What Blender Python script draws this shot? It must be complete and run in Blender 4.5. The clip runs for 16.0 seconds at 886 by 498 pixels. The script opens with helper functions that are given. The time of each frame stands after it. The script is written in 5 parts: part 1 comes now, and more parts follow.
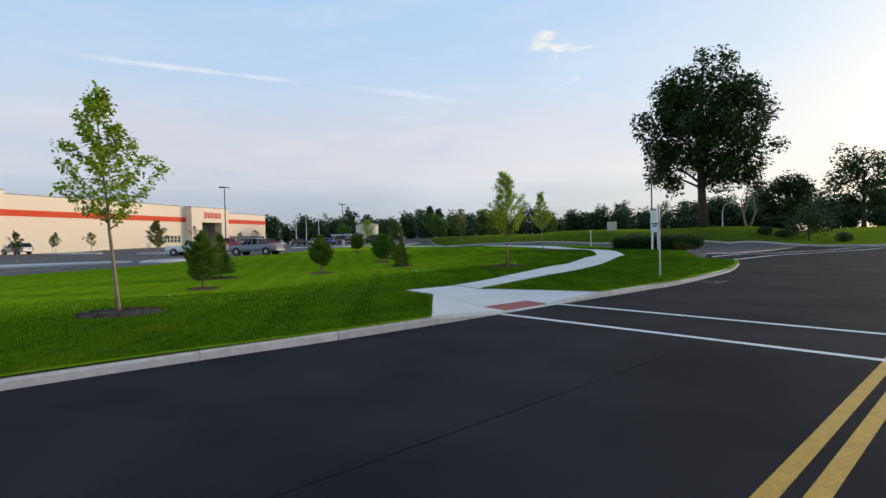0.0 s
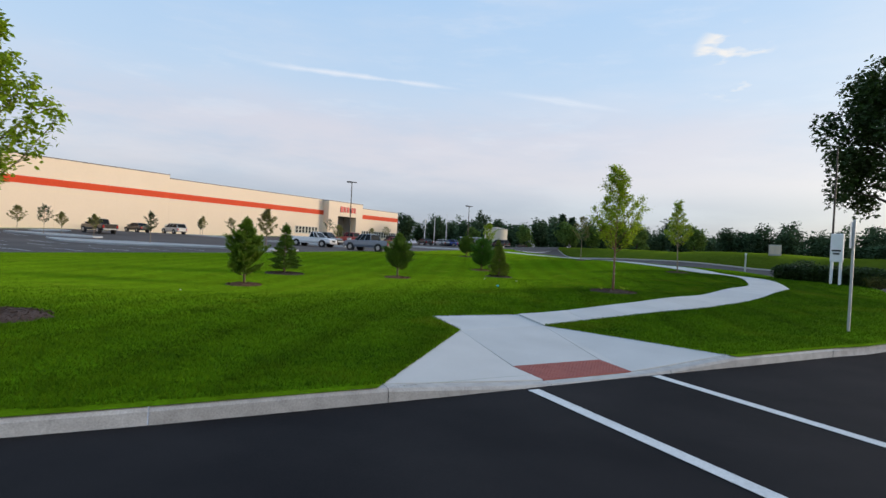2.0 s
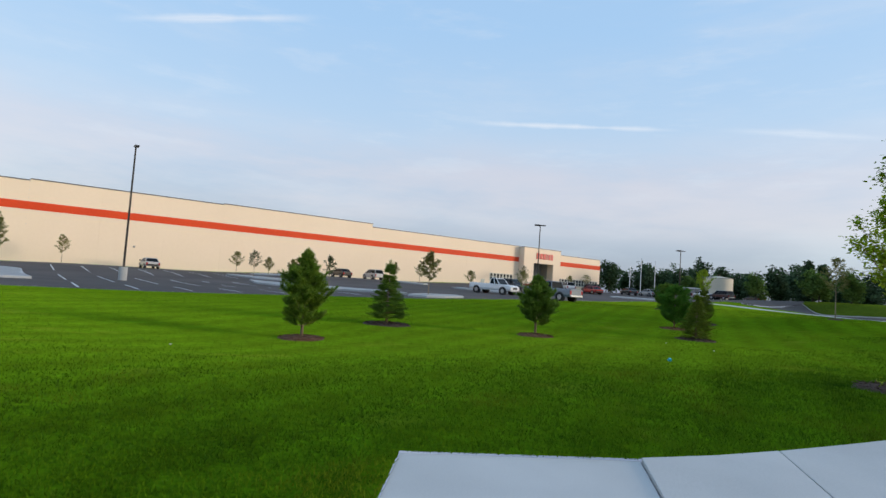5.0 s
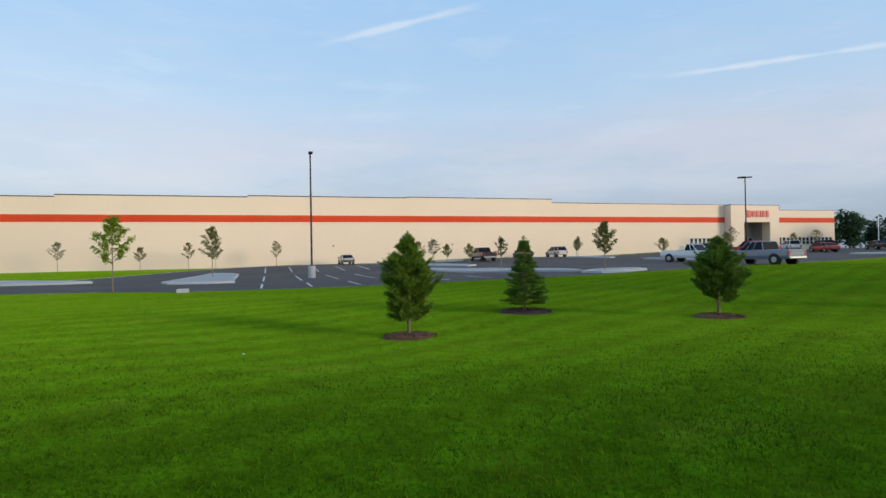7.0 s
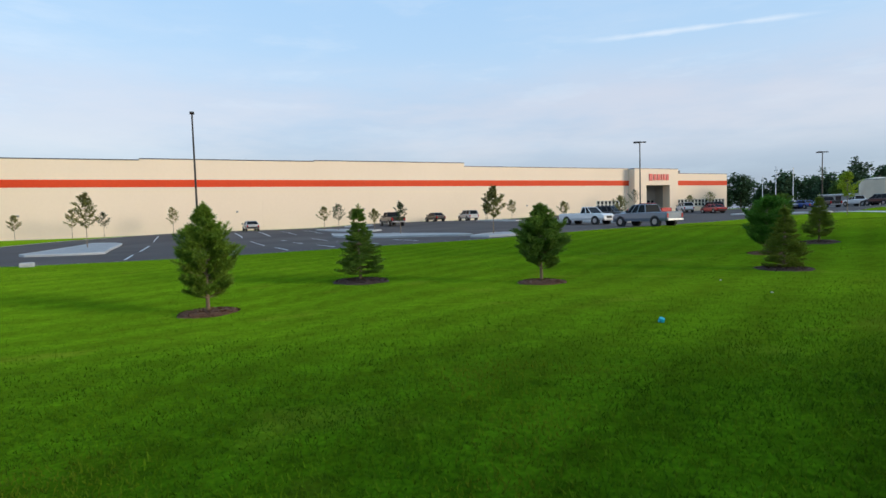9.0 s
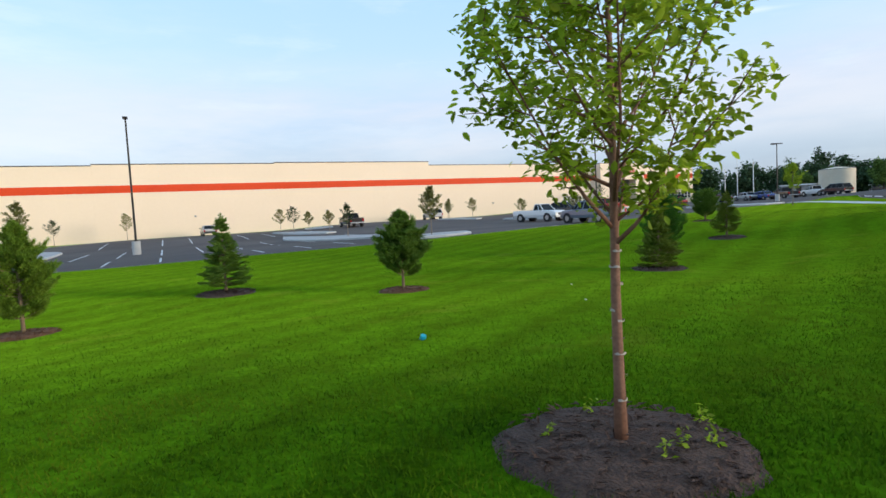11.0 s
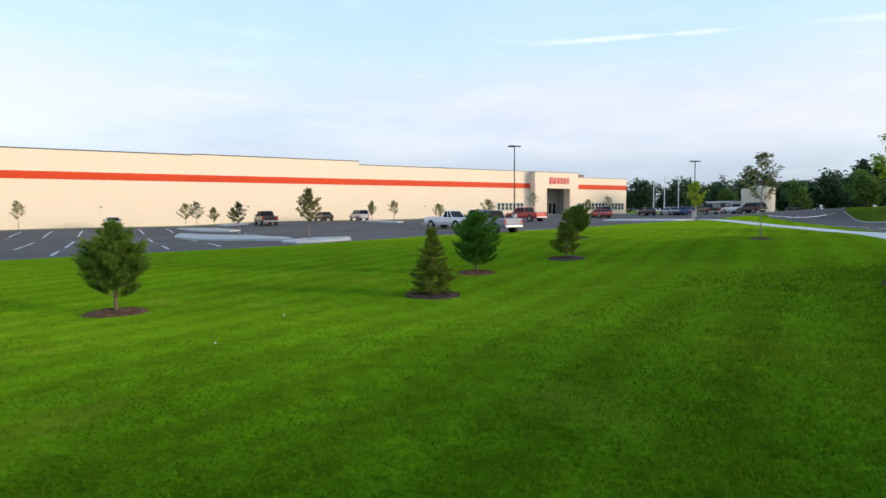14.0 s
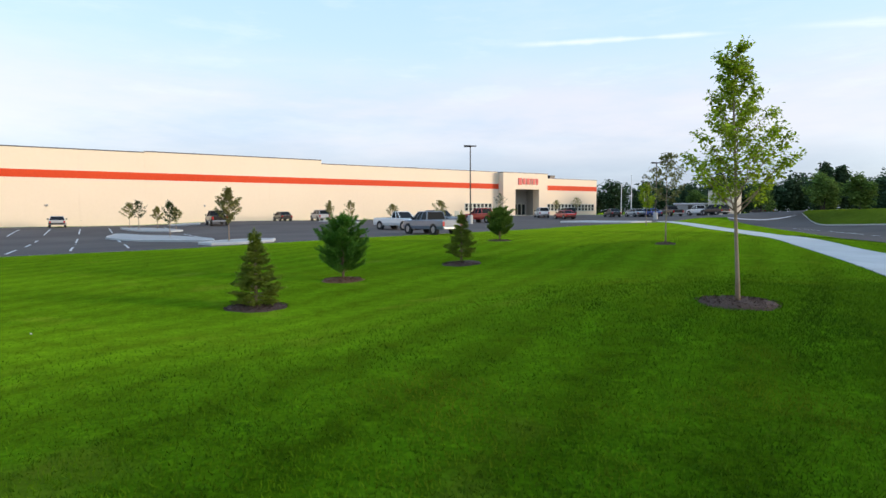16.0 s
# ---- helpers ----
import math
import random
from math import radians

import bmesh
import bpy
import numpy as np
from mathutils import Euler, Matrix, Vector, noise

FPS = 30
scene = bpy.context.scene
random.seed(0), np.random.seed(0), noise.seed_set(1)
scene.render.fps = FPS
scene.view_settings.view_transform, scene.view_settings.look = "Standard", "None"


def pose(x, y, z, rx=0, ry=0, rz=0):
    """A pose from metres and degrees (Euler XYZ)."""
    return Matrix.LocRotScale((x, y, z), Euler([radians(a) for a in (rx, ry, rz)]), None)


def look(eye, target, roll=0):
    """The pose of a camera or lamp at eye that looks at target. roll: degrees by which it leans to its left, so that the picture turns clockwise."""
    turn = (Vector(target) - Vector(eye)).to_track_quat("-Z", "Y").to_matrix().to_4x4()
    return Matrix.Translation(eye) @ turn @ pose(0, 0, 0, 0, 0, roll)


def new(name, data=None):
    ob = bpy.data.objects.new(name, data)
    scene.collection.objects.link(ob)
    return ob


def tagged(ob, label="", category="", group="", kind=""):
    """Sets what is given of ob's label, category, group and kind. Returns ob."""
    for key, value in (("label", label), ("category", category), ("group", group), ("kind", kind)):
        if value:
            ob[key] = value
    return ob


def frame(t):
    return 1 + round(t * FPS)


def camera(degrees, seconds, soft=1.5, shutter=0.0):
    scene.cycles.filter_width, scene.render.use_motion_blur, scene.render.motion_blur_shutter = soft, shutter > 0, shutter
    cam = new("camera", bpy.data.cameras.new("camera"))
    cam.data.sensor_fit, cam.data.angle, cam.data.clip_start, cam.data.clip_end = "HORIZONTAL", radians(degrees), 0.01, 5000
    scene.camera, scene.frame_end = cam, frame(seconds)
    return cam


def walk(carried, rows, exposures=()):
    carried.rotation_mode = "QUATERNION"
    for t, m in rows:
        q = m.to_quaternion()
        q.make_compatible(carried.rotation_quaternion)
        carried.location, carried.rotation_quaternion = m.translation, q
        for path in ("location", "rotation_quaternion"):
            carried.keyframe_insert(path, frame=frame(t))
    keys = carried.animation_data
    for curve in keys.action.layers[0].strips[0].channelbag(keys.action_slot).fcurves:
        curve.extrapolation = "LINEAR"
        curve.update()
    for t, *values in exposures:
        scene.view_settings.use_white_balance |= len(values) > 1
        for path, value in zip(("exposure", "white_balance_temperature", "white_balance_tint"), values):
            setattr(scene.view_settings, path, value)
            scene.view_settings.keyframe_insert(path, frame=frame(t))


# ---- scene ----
cam = camera(77.4, 16.0, shutter=0.1)
PATH = [
    (0, (3.790, 0.192, 1.498), (3.197, 2.103, 1.469), -1.3),
    (0.5, (3.983, 1.458, 1.511), (3.231, 3.311, 1.464), 1.7),
    (1, (4.042, 2.711, 1.540), (3.094, 4.472, 1.508), 2.1),
    (1.5, (4.009, 4.044, 1.541), (2.965, 5.750, 1.530), 1.8),
    (2, (3.880, 5.272, 1.558), (2.842, 6.982, 1.542), 3.1),
    (2.5, (3.635, 6.519, 1.513), (2.537, 8.190, 1.562), 1.6),
    (3, (3.356, 7.692, 1.522), (1.967, 9.131, 1.537), 3.1),
    (5.5, (1.560, 12.650, 1.565), (-0.037, 13.849, 1.678), 4.0),
    (6, (1.132, 13.371, 1.574), (-0.506, 14.519, 1.608), 2.4),
    (6.5, (0.695, 14.002, 1.591), (-1.161, 14.745, 1.649), 0.4),
    (7, (0.487, 14.644, 1.634), (-1.421, 15.244, 1.654), -1.0),
    (7.5, (0.373, 15.296, 1.648), (-1.566, 15.786, 1.623), -0.9),
    (8, (0.392, 15.898, 1.649), (-1.543, 16.377, 1.476), 0.2),
    (8.5, (0.673, 16.518, 1.674), (-1.162, 17.305, 1.563), -0.3),
    (11, (1.995, 20.103, 1.807), (0.210, 20.992, 1.679), -3.0),
    (11.5, (2.254, 20.855, 1.840), (0.460, 21.733, 1.742), 0.7),
    (12, (2.446, 21.651, 1.869), (0.569, 22.341, 1.818), 0.1),
    (12.5, (2.684, 22.495, 1.928), (0.872, 23.339, 1.854), -1.5),
    (13, (2.894, 23.335, 2.017), (1.083, 24.177, 1.892), -1.7),
    (13.5, (2.966, 24.254, 2.039), (1.111, 24.984, 1.875), -2.1),
    (14, (3.140, 25.182, 2.062), (1.428, 26.208, 1.931), -0.5),
    (14.5, (3.275, 26.206, 2.030), (1.648, 27.363, 1.918), -2.0),
    (15, (3.472, 27.092, 2.055), (1.849, 28.251, 1.900), -1.6),
    (15.5, (3.673, 28.060, 2.071), (2.006, 29.158, 1.932), 0.3),
    (16, (3.900, 28.914, 2.113), (2.217, 29.986, 1.982), -0.2),
]
EXPOSURES = [(0, -0.08, 6500, 10), (3, -0.06, 6450, 10), (5.5, -0.14, 6230, 7), (7, -0.18, 6130, 6), (8.5, -0.12, 6020, 5), (11, 0.18, 6120, 5), (14.5, 0.28, 6350, 8), (16, 0.28, 6350, 8)]
walk(cam, [(t, look(eye, target, roll)) for t, eye, target, roll in PATH], EXPOSURES)

# ---------------------------------------------------------------- world, sun
SUN_AZ, SUN_EL = radians(46), radians(9)      # azimuth from +y towards +x
sun_way = Vector((math.sin(SUN_AZ) * math.cos(SUN_EL), math.cos(SUN_AZ) * math.cos(SUN_EL), math.sin(SUN_EL)))
sun = new("sun", bpy.data.lights.new("sun", "SUN"))
sun.data.energy, sun.data.angle, sun.data.color = 2.65, radians(18), (1.0, 0.83, 0.66)
sun.matrix_world = look(sun_way * 50, (0, 0, 0))

world = bpy.data.worlds.new("evening_sky")
scene.world = world
world.use_nodes = True
wt = world.node_tree
wt.nodes.clear()


def wnode(kind, **kw):
    n = wt.nodes.new(kind)
    for k, v in kw.items():
        if k == "op":
            n.operation = v
        elif k == "inp":
            for i, val in v.items():
                n.inputs[i].default_value = val
    return n


def wmath(op, a, b=None, c=None, clamp=False):
    n = wt.nodes.new("ShaderNodeMath")
    n.operation, n.use_clamp = op, clamp
    for i, v in enumerate((a, b, c)):
        if v is None:
            continue
        if isinstance(v, (int, float)):
            n.inputs[i].default_value = v
        else:
            wt.links.new(v, n.inputs[i])
    return n.outputs[0]


def wdot(v, way):
    n = wt.nodes.new("ShaderNodeVectorMath")
    n.operation = "DOT_PRODUCT"
    wt.links.new(v, n.inputs[0])
    n.inputs[1].default_value = tuple(Vector(way).normalized())
    return n.outputs["Value"]


def wmix(fac, a, b):
    n = wt.nodes.new("ShaderNodeMix")
    n.data_type = "RGBA"
    wt.links.new(fac, n.inputs[0])
    for sock, v in ((n.inputs[6], a), (n.inputs[7], b)):
        if isinstance(v, tuple):
            sock.default_value = (*v, 1)
        else:
            wt.links.new(v, sock)
    return n.outputs[2]


def build_sky():
    way = wt.nodes.new("ShaderNodeTexCoord").outputs["Generated"]
    sep = wt.nodes.new("ShaderNodeSeparateXYZ")
    wt.links.new(way, sep.inputs[0])
    up = sep.outputs[2]
    ramp = wt.nodes.new("ShaderNodeValToRGB")
    wt.links.new(up, ramp.inputs[0])
    stops = ((0.0, (0.30, 0.37, 0.53)), (0.05, (0.36, 0.43, 0.60)), (0.12, (0.47, 0.54, 0.71)), (0.24, (0.56, 0.71, 0.91)), (0.42, (0.46, 0.68, 0.97)), (1.0, (0.38, 0.60, 0.95)))
    while len(ramp.color_ramp.elements) < len(stops):
        ramp.color_ramp.elements.new(0.5)
    for e, (p, c) in zip(ramp.color_ramp.elements, stops):
        e.position, e.color = p, (*c, 1)
    col = ramp.outputs[0]
    # thin high cloud in level layers
    turn = wt.nodes.new("ShaderNodeMapping")
    turn.inputs["Rotation"].default_value = (radians(2.5), radians(-2), 0)
    turn.inputs["Scale"].default_value = (1.3, 1.3, 6.5)
    wt.links.new(way, turn.inputs[0])

    def cloud(scale, detail, low, high, rough=0.55):
        n = wt.nodes.new("ShaderNodeTexNoise")
        n.inputs["Scale"].default_value, n.inputs["Detail"].default_value, n.inputs["Roughness"].default_value = scale, detail, rough
        wt.links.new(turn.outputs[0], n.inputs["Vector"])
        m = wt.nodes.new("ShaderNodeMapRange")
        m.interpolation_type = "SMOOTHSTEP"
        m.inputs[1].default_value, m.inputs[2].default_value = low, high
        wt.links.new(n.outputs[0], m.inputs[0])
        return m.outputs[0]
    def span(p0, p1, p2, p3):
        """Rises from p0 to p1 and falls from p2 to p3 in height over the horizon."""
        ends = []
        for lo, hi in ((p0, p1), (p3, p2)):
            m = wt.nodes.new("ShaderNodeMapRange")
            m.interpolation_type = "SMOOTHSTEP"
            m.inputs[1].default_value, m.inputs[2].default_value = lo, hi
            wt.links.new(up, m.inputs[0])
            ends.append(m.outputs[0])
        return wmath("MULTIPLY", *ends)
    veil = wmath("MULTIPLY", cloud(1.5, 8, 0.45, 0.72, 0.6), 0.42)
    col = wmix(veil, col, (0.72, 0.79, 0.92))
    pink = wmath("MULTIPLY", wmath("MULTIPLY", cloud(1.1, 7, 0.28, 0.60, 0.6), span(0.06, 0.13, 0.18, 0.29)), 0.8)
    col = wmix(pink, col, (0.78, 0.72, 0.79))
    wisp = wmath("MULTIPLY", wmath("MULTIPLY", cloud(4.0, 9, 0.52, 0.72, 0.62), span(0.10, 0.2, 0.5, 0.8)), 0.22)
    col = wmix(wisp, col, (0.88, 0.90, 0.97))
    # glow round the low sun
    near = wmath("MAXIMUM", wdot(way, sun_way), 0.0)
    wide = wmath("MULTIPLY", wmath("POWER", near, 6.0), 0.98, clamp=True)
    col = wmix(wide, col, (1.0, 0.96, 0.88))
    tight = wmath("MULTIPLY", wmath("POWER", near, 30.0), 0.9, clamp=True)
    col = wmix(tight, col, (1.12, 1.0, 0.80))
    # broken vapour trails: bands along great circles, each between two ends
    trails = (((-0.737, 0.615, 0.28), (-0.489, 0.829, 0.271), 0.0055, 0.75), ((-0.415, 0.870, 0.267), (-0.238, 0.941, 0.24), 0.006, 0.75),
              ((-0.932, 0.085, 0.352), (-0.847, 0.338, 0.411), 0.007, 0.75))
    grain = wt.nodes.new("ShaderNodeTexNoise")
    grain.inputs["Scale"].default_value, grain.inputs["Detail"].default_value = 14.0, 4.0
    wt.links.new(way, grain.inputs["Vector"])
    for a, b, half, much in trails:
        a, b = Vector(a).normalized(), Vector(b).normalized()
        off = wmath("ABSOLUTE", wdot(way, a.cross(b)))
        wob = wmath("ADD", off, wmath("MULTIPLY", wmath("SUBTRACT", grain.outputs[0], 0.5), 0.012))
        line = wmath("SUBTRACT", 1.0, wmath("DIVIDE", wmath("ABSOLUTE", wob), half), clamp=True)
        mid = (a + b).normalized()
        reach = mid.dot(a)
        ends = wt.nodes.new("ShaderNodeMapRange")
        ends.interpolation_type = "SMOOTHSTEP"
        ends.inputs[1].default_value, ends.inputs[2].default_value = reach - 0.004, reach + 0.012
        wt.links.new(wdot(way, mid), ends.inputs[0])
        col = wmix(wmath("MULTIPLY", wmath("MULTIPLY", line, ends.outputs[0]), much), col, (0.93, 0.94, 1.0))
    # one torn patch of bright cloud
    patch = wt.nodes.new("ShaderNodeMapRange")
    patch.interpolation_type = "SMOOTHSTEP"
    patch.inputs[1].default_value, patch.inputs[2].default_value = 0.9979, 0.9993
    wt.links.new(wdot(way, (-0.078, 0.95, 0.304)), patch.inputs[0])
    torn = wt.nodes.new("ShaderNodeTexNoise")
    torn.inputs["Scale"].default_value, torn.inputs["Detail"].default_value = 13.0, 7.0
    squash = wt.nodes.new("ShaderNodeMapping")
    squash.inputs["Scale"].default_value = (1, 1, 3.2)
    wt.links.new(way, squash.inputs[0])
    wt.links.new(squash.outputs[0], torn.inputs["Vector"])
    bits = wt.nodes.new("ShaderNodeMapRange")
    bits.inputs[1].default_value, bits.inputs[2].default_value = 0.50, 0.60
    wt.links.new(torn.outputs[0], bits.inputs[0])
    col = wmix(wmath("MULTIPLY", patch.outputs[0], bits.outputs[0], clamp=True), col, (1.0, 0.94, 0.88))
    # the air's own scattered light
    sky = wt.nodes.new("ShaderNodeTexSky")
    sky.sky_type, sky.sun_disc = "NISHITA", False
    sky.sun_elevation, sky.sun_rotation = SUN_EL, SUN_AZ
    b1, b2 = wt.nodes.new("ShaderNodeBackground"), wt.nodes.new("ShaderNodeBackground")
    wt.links.new(sky.outputs[0], b1.inputs[0])
    b1.inputs[1].default_value = 0.05
    wt.links.new(col, b2.inputs[0])
    b2.inputs[1].default_value = 0.86
    add, out = wt.nodes.new("ShaderNodeAddShader"), wt.nodes.new("ShaderNodeOutputWorld")
    wt.links.new(b1.outputs[0], add.inputs[0])
    wt.links.new(b2.outputs[0], add.inputs[1])
    wt.links.new(add.outputs[0], out.inputs[0])


build_sky()


# ---------------------------------------------------------------- materials
def material(name, low, high, rough=0.8, metal=0.0, scale=3.0, fine=60.0, bump=0.0, spread=0.5, per_object=0.0, per_island=0.0, spec=0.5, coat=0.0, through_light=0.0):
    """Principled surface: two colours mixed by coarse and fine noise in metres, relief, and a lightness that varies by object or by piece."""
    m = bpy.data.materials.new(name)
    m.use_nodes = True
    t = m.node_tree
    p = t.nodes["Principled BSDF"]
    co = t.nodes.new("ShaderNodeTexCoord").outputs["Object"]
    a, b = t.nodes.new("ShaderNodeTexNoise"), t.nodes.new("ShaderNodeTexNoise")
    a.inputs["Scale"].default_value, a.inputs["Detail"].default_value = scale, 5
    b.inputs["Scale"].default_value, b.inputs["Detail"].default_value = fine, 3
    for n in (a, b):
        t.links.new(co, n.inputs["Vector"])
    blend = t.nodes.new("ShaderNodeMix")
    blend.inputs[0].default_value = spread
    t.links.new(a.outputs[0], blend.inputs[2])
    t.links.new(b.outputs[0], blend.inputs[3])
    widen = t.nodes.new("ShaderNodeMapRange")
    widen.inputs[1].default_value, widen.inputs[2].default_value = 0.3, 0.7
    t.links.new(blend.outputs[0], widen.inputs[0])
    fac = widen.outputs[0]
    mix = t.nodes.new("ShaderNodeMix")
    mix.data_type = "RGBA"
    t.links.new(fac, mix.inputs[0])
    mix.inputs[6].default_value, mix.inputs[7].default_value = (*low, 1), (*high, 1)
    col = mix.outputs[2]
    if per_object or per_island:
        src = t.nodes.new("ShaderNodeObjectInfo").outputs["Random"] if per_object else t.nodes.new("ShaderNodeNewGeometry").outputs["Random Per Island"]
        amount = per_object or per_island
        r = t.nodes.new("ShaderNodeMapRange")
        r.inputs[3].default_value, r.inputs[4].default_value = 1 - amount, 1 + amount
        t.links.new(src, r.inputs[0])
        h = t.nodes.new("ShaderNodeHueSaturation")
        t.links.new(r.outputs[0], h.inputs["Value"])
        t.links.new(col, h.inputs["Color"])
        col = h.outputs[0]
    t.links.new(col, p.inputs["Base Color"])
    p.inputs["Roughness"].default_value, p.inputs["Metallic"].default_value = rough, metal
    p.inputs["Specular IOR Level"].default_value, p.inputs["Coat Weight"].default_value = spec, coat
    if bump:
        bp = t.nodes.new("ShaderNodeBump")
        bp.inputs["Strength"].default_value, bp.inputs["Distance"].default_value = min(1.0, bump * 40), bump
        t.links.new(b.outputs[0], bp.inputs["Height"])
        t.links.new(bp.outputs[0], p.inputs["Normal"])
    if through_light:
        tr = t.nodes.new("ShaderNodeBsdfTranslucent")
        t.links.new(col, tr.inputs[0])
        ms = t.nodes.new("ShaderNodeMixShader")
        ms.inputs[0].default_value = through_light
        t.links.new(p.outputs[0], ms.inputs[1])
        t.links.new(tr.outputs[0], ms.inputs[2])
        t.links.new(ms.outputs[0], t.nodes["Material Output"].inputs[0])
    return m


def grass_material(name, low, high, stripe=0.12):
    m = material(name, low, high, rough=0.9, scale=0.35, fine=22.0, bump=0.012, spread=0.6, spec=0.0)
    t = m.node_tree
    p = t.nodes["Principled BSDF"]
    p.inputs["Diffuse Roughness"].default_value = 1.0
    p.inputs["Sheen Weight"].default_value, p.inputs["Sheen Roughness"].default_value = 0.25, 0.4
    p.inputs["Sheen Tint"].default_value = (0.36, 0.62, 0.03, 1)
    col = p.inputs["Base Color"].links[0].from_socket
    co = t.nodes.new("ShaderNodeTexCoord").outputs["Object"]
    mp = t.nodes.new("ShaderNodeMapping")
    mp.inputs["Rotation"].default_value = (0, 0, radians(62))
    t.links.new(co, mp.inputs[0])
    w = t.nodes.new("ShaderNodeTexWave")
    w.wave_type, w.bands_direction = "BANDS", "Y"
    w.inputs["Scale"].default_value, w.inputs["Distortion"].default_value = 0.24, 1.1
    w.inputs["Detail"].default_value, w.inputs["Detail Scale"].default_value = 2.0, 0.25
    t.links.new(mp.outputs[0], w.inputs["Vector"])
    spot = t.nodes.new("ShaderNodeTexNoise")
    spot.inputs["Scale"].default_value, spot.inputs["Detail"].default_value = 3.5, 7
    t.links.new(co, spot.inputs["Vector"])
    h = t.nodes.new("ShaderNodeHueSaturation")
    a = t.nodes.new("ShaderNodeMath")
    a.operation = "MULTIPLY_ADD"
    t.links.new(w.outputs[0], a.inputs[0])
    a.inputs[1].default_value, a.inputs[2].default_value = 2 * stripe, 1 - stripe
    b = t.nodes.new("ShaderNodeMath")
    b.operation = "MULTIPLY_ADD"
    t.links.new(spot.outputs[0], b.inputs[0])
    b.inputs[1].default_value = 1.7
    c = t.nodes.new("ShaderNodeMath")
    c.operation = "SUBTRACT"
    t.links.new(a.outputs[0], c.inputs[0])
    c.inputs[1].default_value = 0.85
    t.links.new(c.outputs[0], b.inputs[2])
    t.links.new(b.outputs[0], h.inputs["Value"])
    t.links.new(col, h.inputs["Color"])
    # straw-coloured dry patches
    dry = t.nodes.new("ShaderNodeTexNoise")
    dry.inputs["Scale"].default_value, dry.inputs["Detail"].default_value = 0.55, 6
    t.links.new(co, dry.inputs["Vector"])
    lim = t.nodes.new("ShaderNodeMapRange")
    lim.inputs[1].default_value, lim.inputs[2].default_value, lim.inputs[4].default_value = 0.60, 0.78, 0.5
    t.links.new(dry.outputs[0], lim.inputs[0])
    mx = t.nodes.new("ShaderNodeMix")
    mx.data_type = "RGBA"
    t.links.new(lim.outputs[0], mx.inputs[0])
    t.links.new(h.outputs[0], mx.inputs[6])
    mx.inputs[7].default_value = (0.16, 0.17, 0.02, 1)
    t.links.new(mx.outputs[2], p.inputs["Base Color"])
    return m


def blade_material():
    """Turf blades: lightness varies blade by blade, along the mowing lines, in dry and in lush patches."""
    m = material("grass_blade", (0.024, 0.074, 0.002), (0.094, 0.192, 0.003), 0.75, scale=0.8, fine=5, spread=0.45, per_island=0.28, spec=0.05, through_light=0.12)
    t = m.node_tree
    p = t.nodes["Principled BSDF"]
    col = p.inputs["Base Color"].links[0].from_socket
    co = t.nodes.new("ShaderNodeTexCoord").outputs["Object"]
    mp = t.nodes.new("ShaderNodeMapping")
    mp.inputs["Rotation"].default_value = (0, 0, radians(68))
    t.links.new(co, mp.inputs[0])
    w = t.nodes.new("ShaderNodeTexWave")
    w.wave_type, w.bands_direction, w.wave_profile = "BANDS", "Y", "SIN"
    w.inputs["Scale"].default_value, w.inputs["Distortion"].default_value = 0.22, 1.1
    w.inputs["Detail"].default_value, w.inputs["Detail Scale"].default_value = 3.0, 0.22
    t.links.new(mp.outputs[0], w.inputs["Vector"])
    lines = t.nodes.new("ShaderNodeMapRange")
    lines.inputs[1].default_value, lines.inputs[2].default_value = 0.02, 0.30
    lines.inputs[3].default_value, lines.inputs[4].default_value = 0.80, 1.03
    t.links.new(w.outputs[0], lines.inputs[0])
    h = t.nodes.new("ShaderNodeHueSaturation")
    t.links.new(lines.outputs[0], h.inputs["Value"])
    t.links.new(col, h.inputs["Color"])
    dry = t.nodes.new("ShaderNodeTexNoise")
    dry.inputs["Scale"].default_value, dry.inputs["Detail"].default_value = 0.5, 6
    t.links.new(co, dry.inputs["Vector"])
    lim = t.nodes.new("ShaderNodeMapRange")
    lim.inputs[1].default_value, lim.inputs[2].default_value, lim.inputs[4].default_value = 0.56, 0.74, 0.55
    t.links.new(dry.outputs[0], lim.inputs[0])
    mx = t.nodes.new("ShaderNodeMix")
    mx.data_type = "RGBA"
    t.links.new(lim.outputs[0], mx.inputs[0])
    t.links.new(h.outputs[0], mx.inputs[6])
    mx.inputs[7].default_value = (0.19, 0.20, 0.012, 1)
    t.links.new(mx.outputs[2], p.inputs["Base Color"])
    for n in t.nodes:
        if n.type == "BSDF_TRANSLUCENT":
            t.links.new(mx.outputs[2], n.inputs[0])
    return m


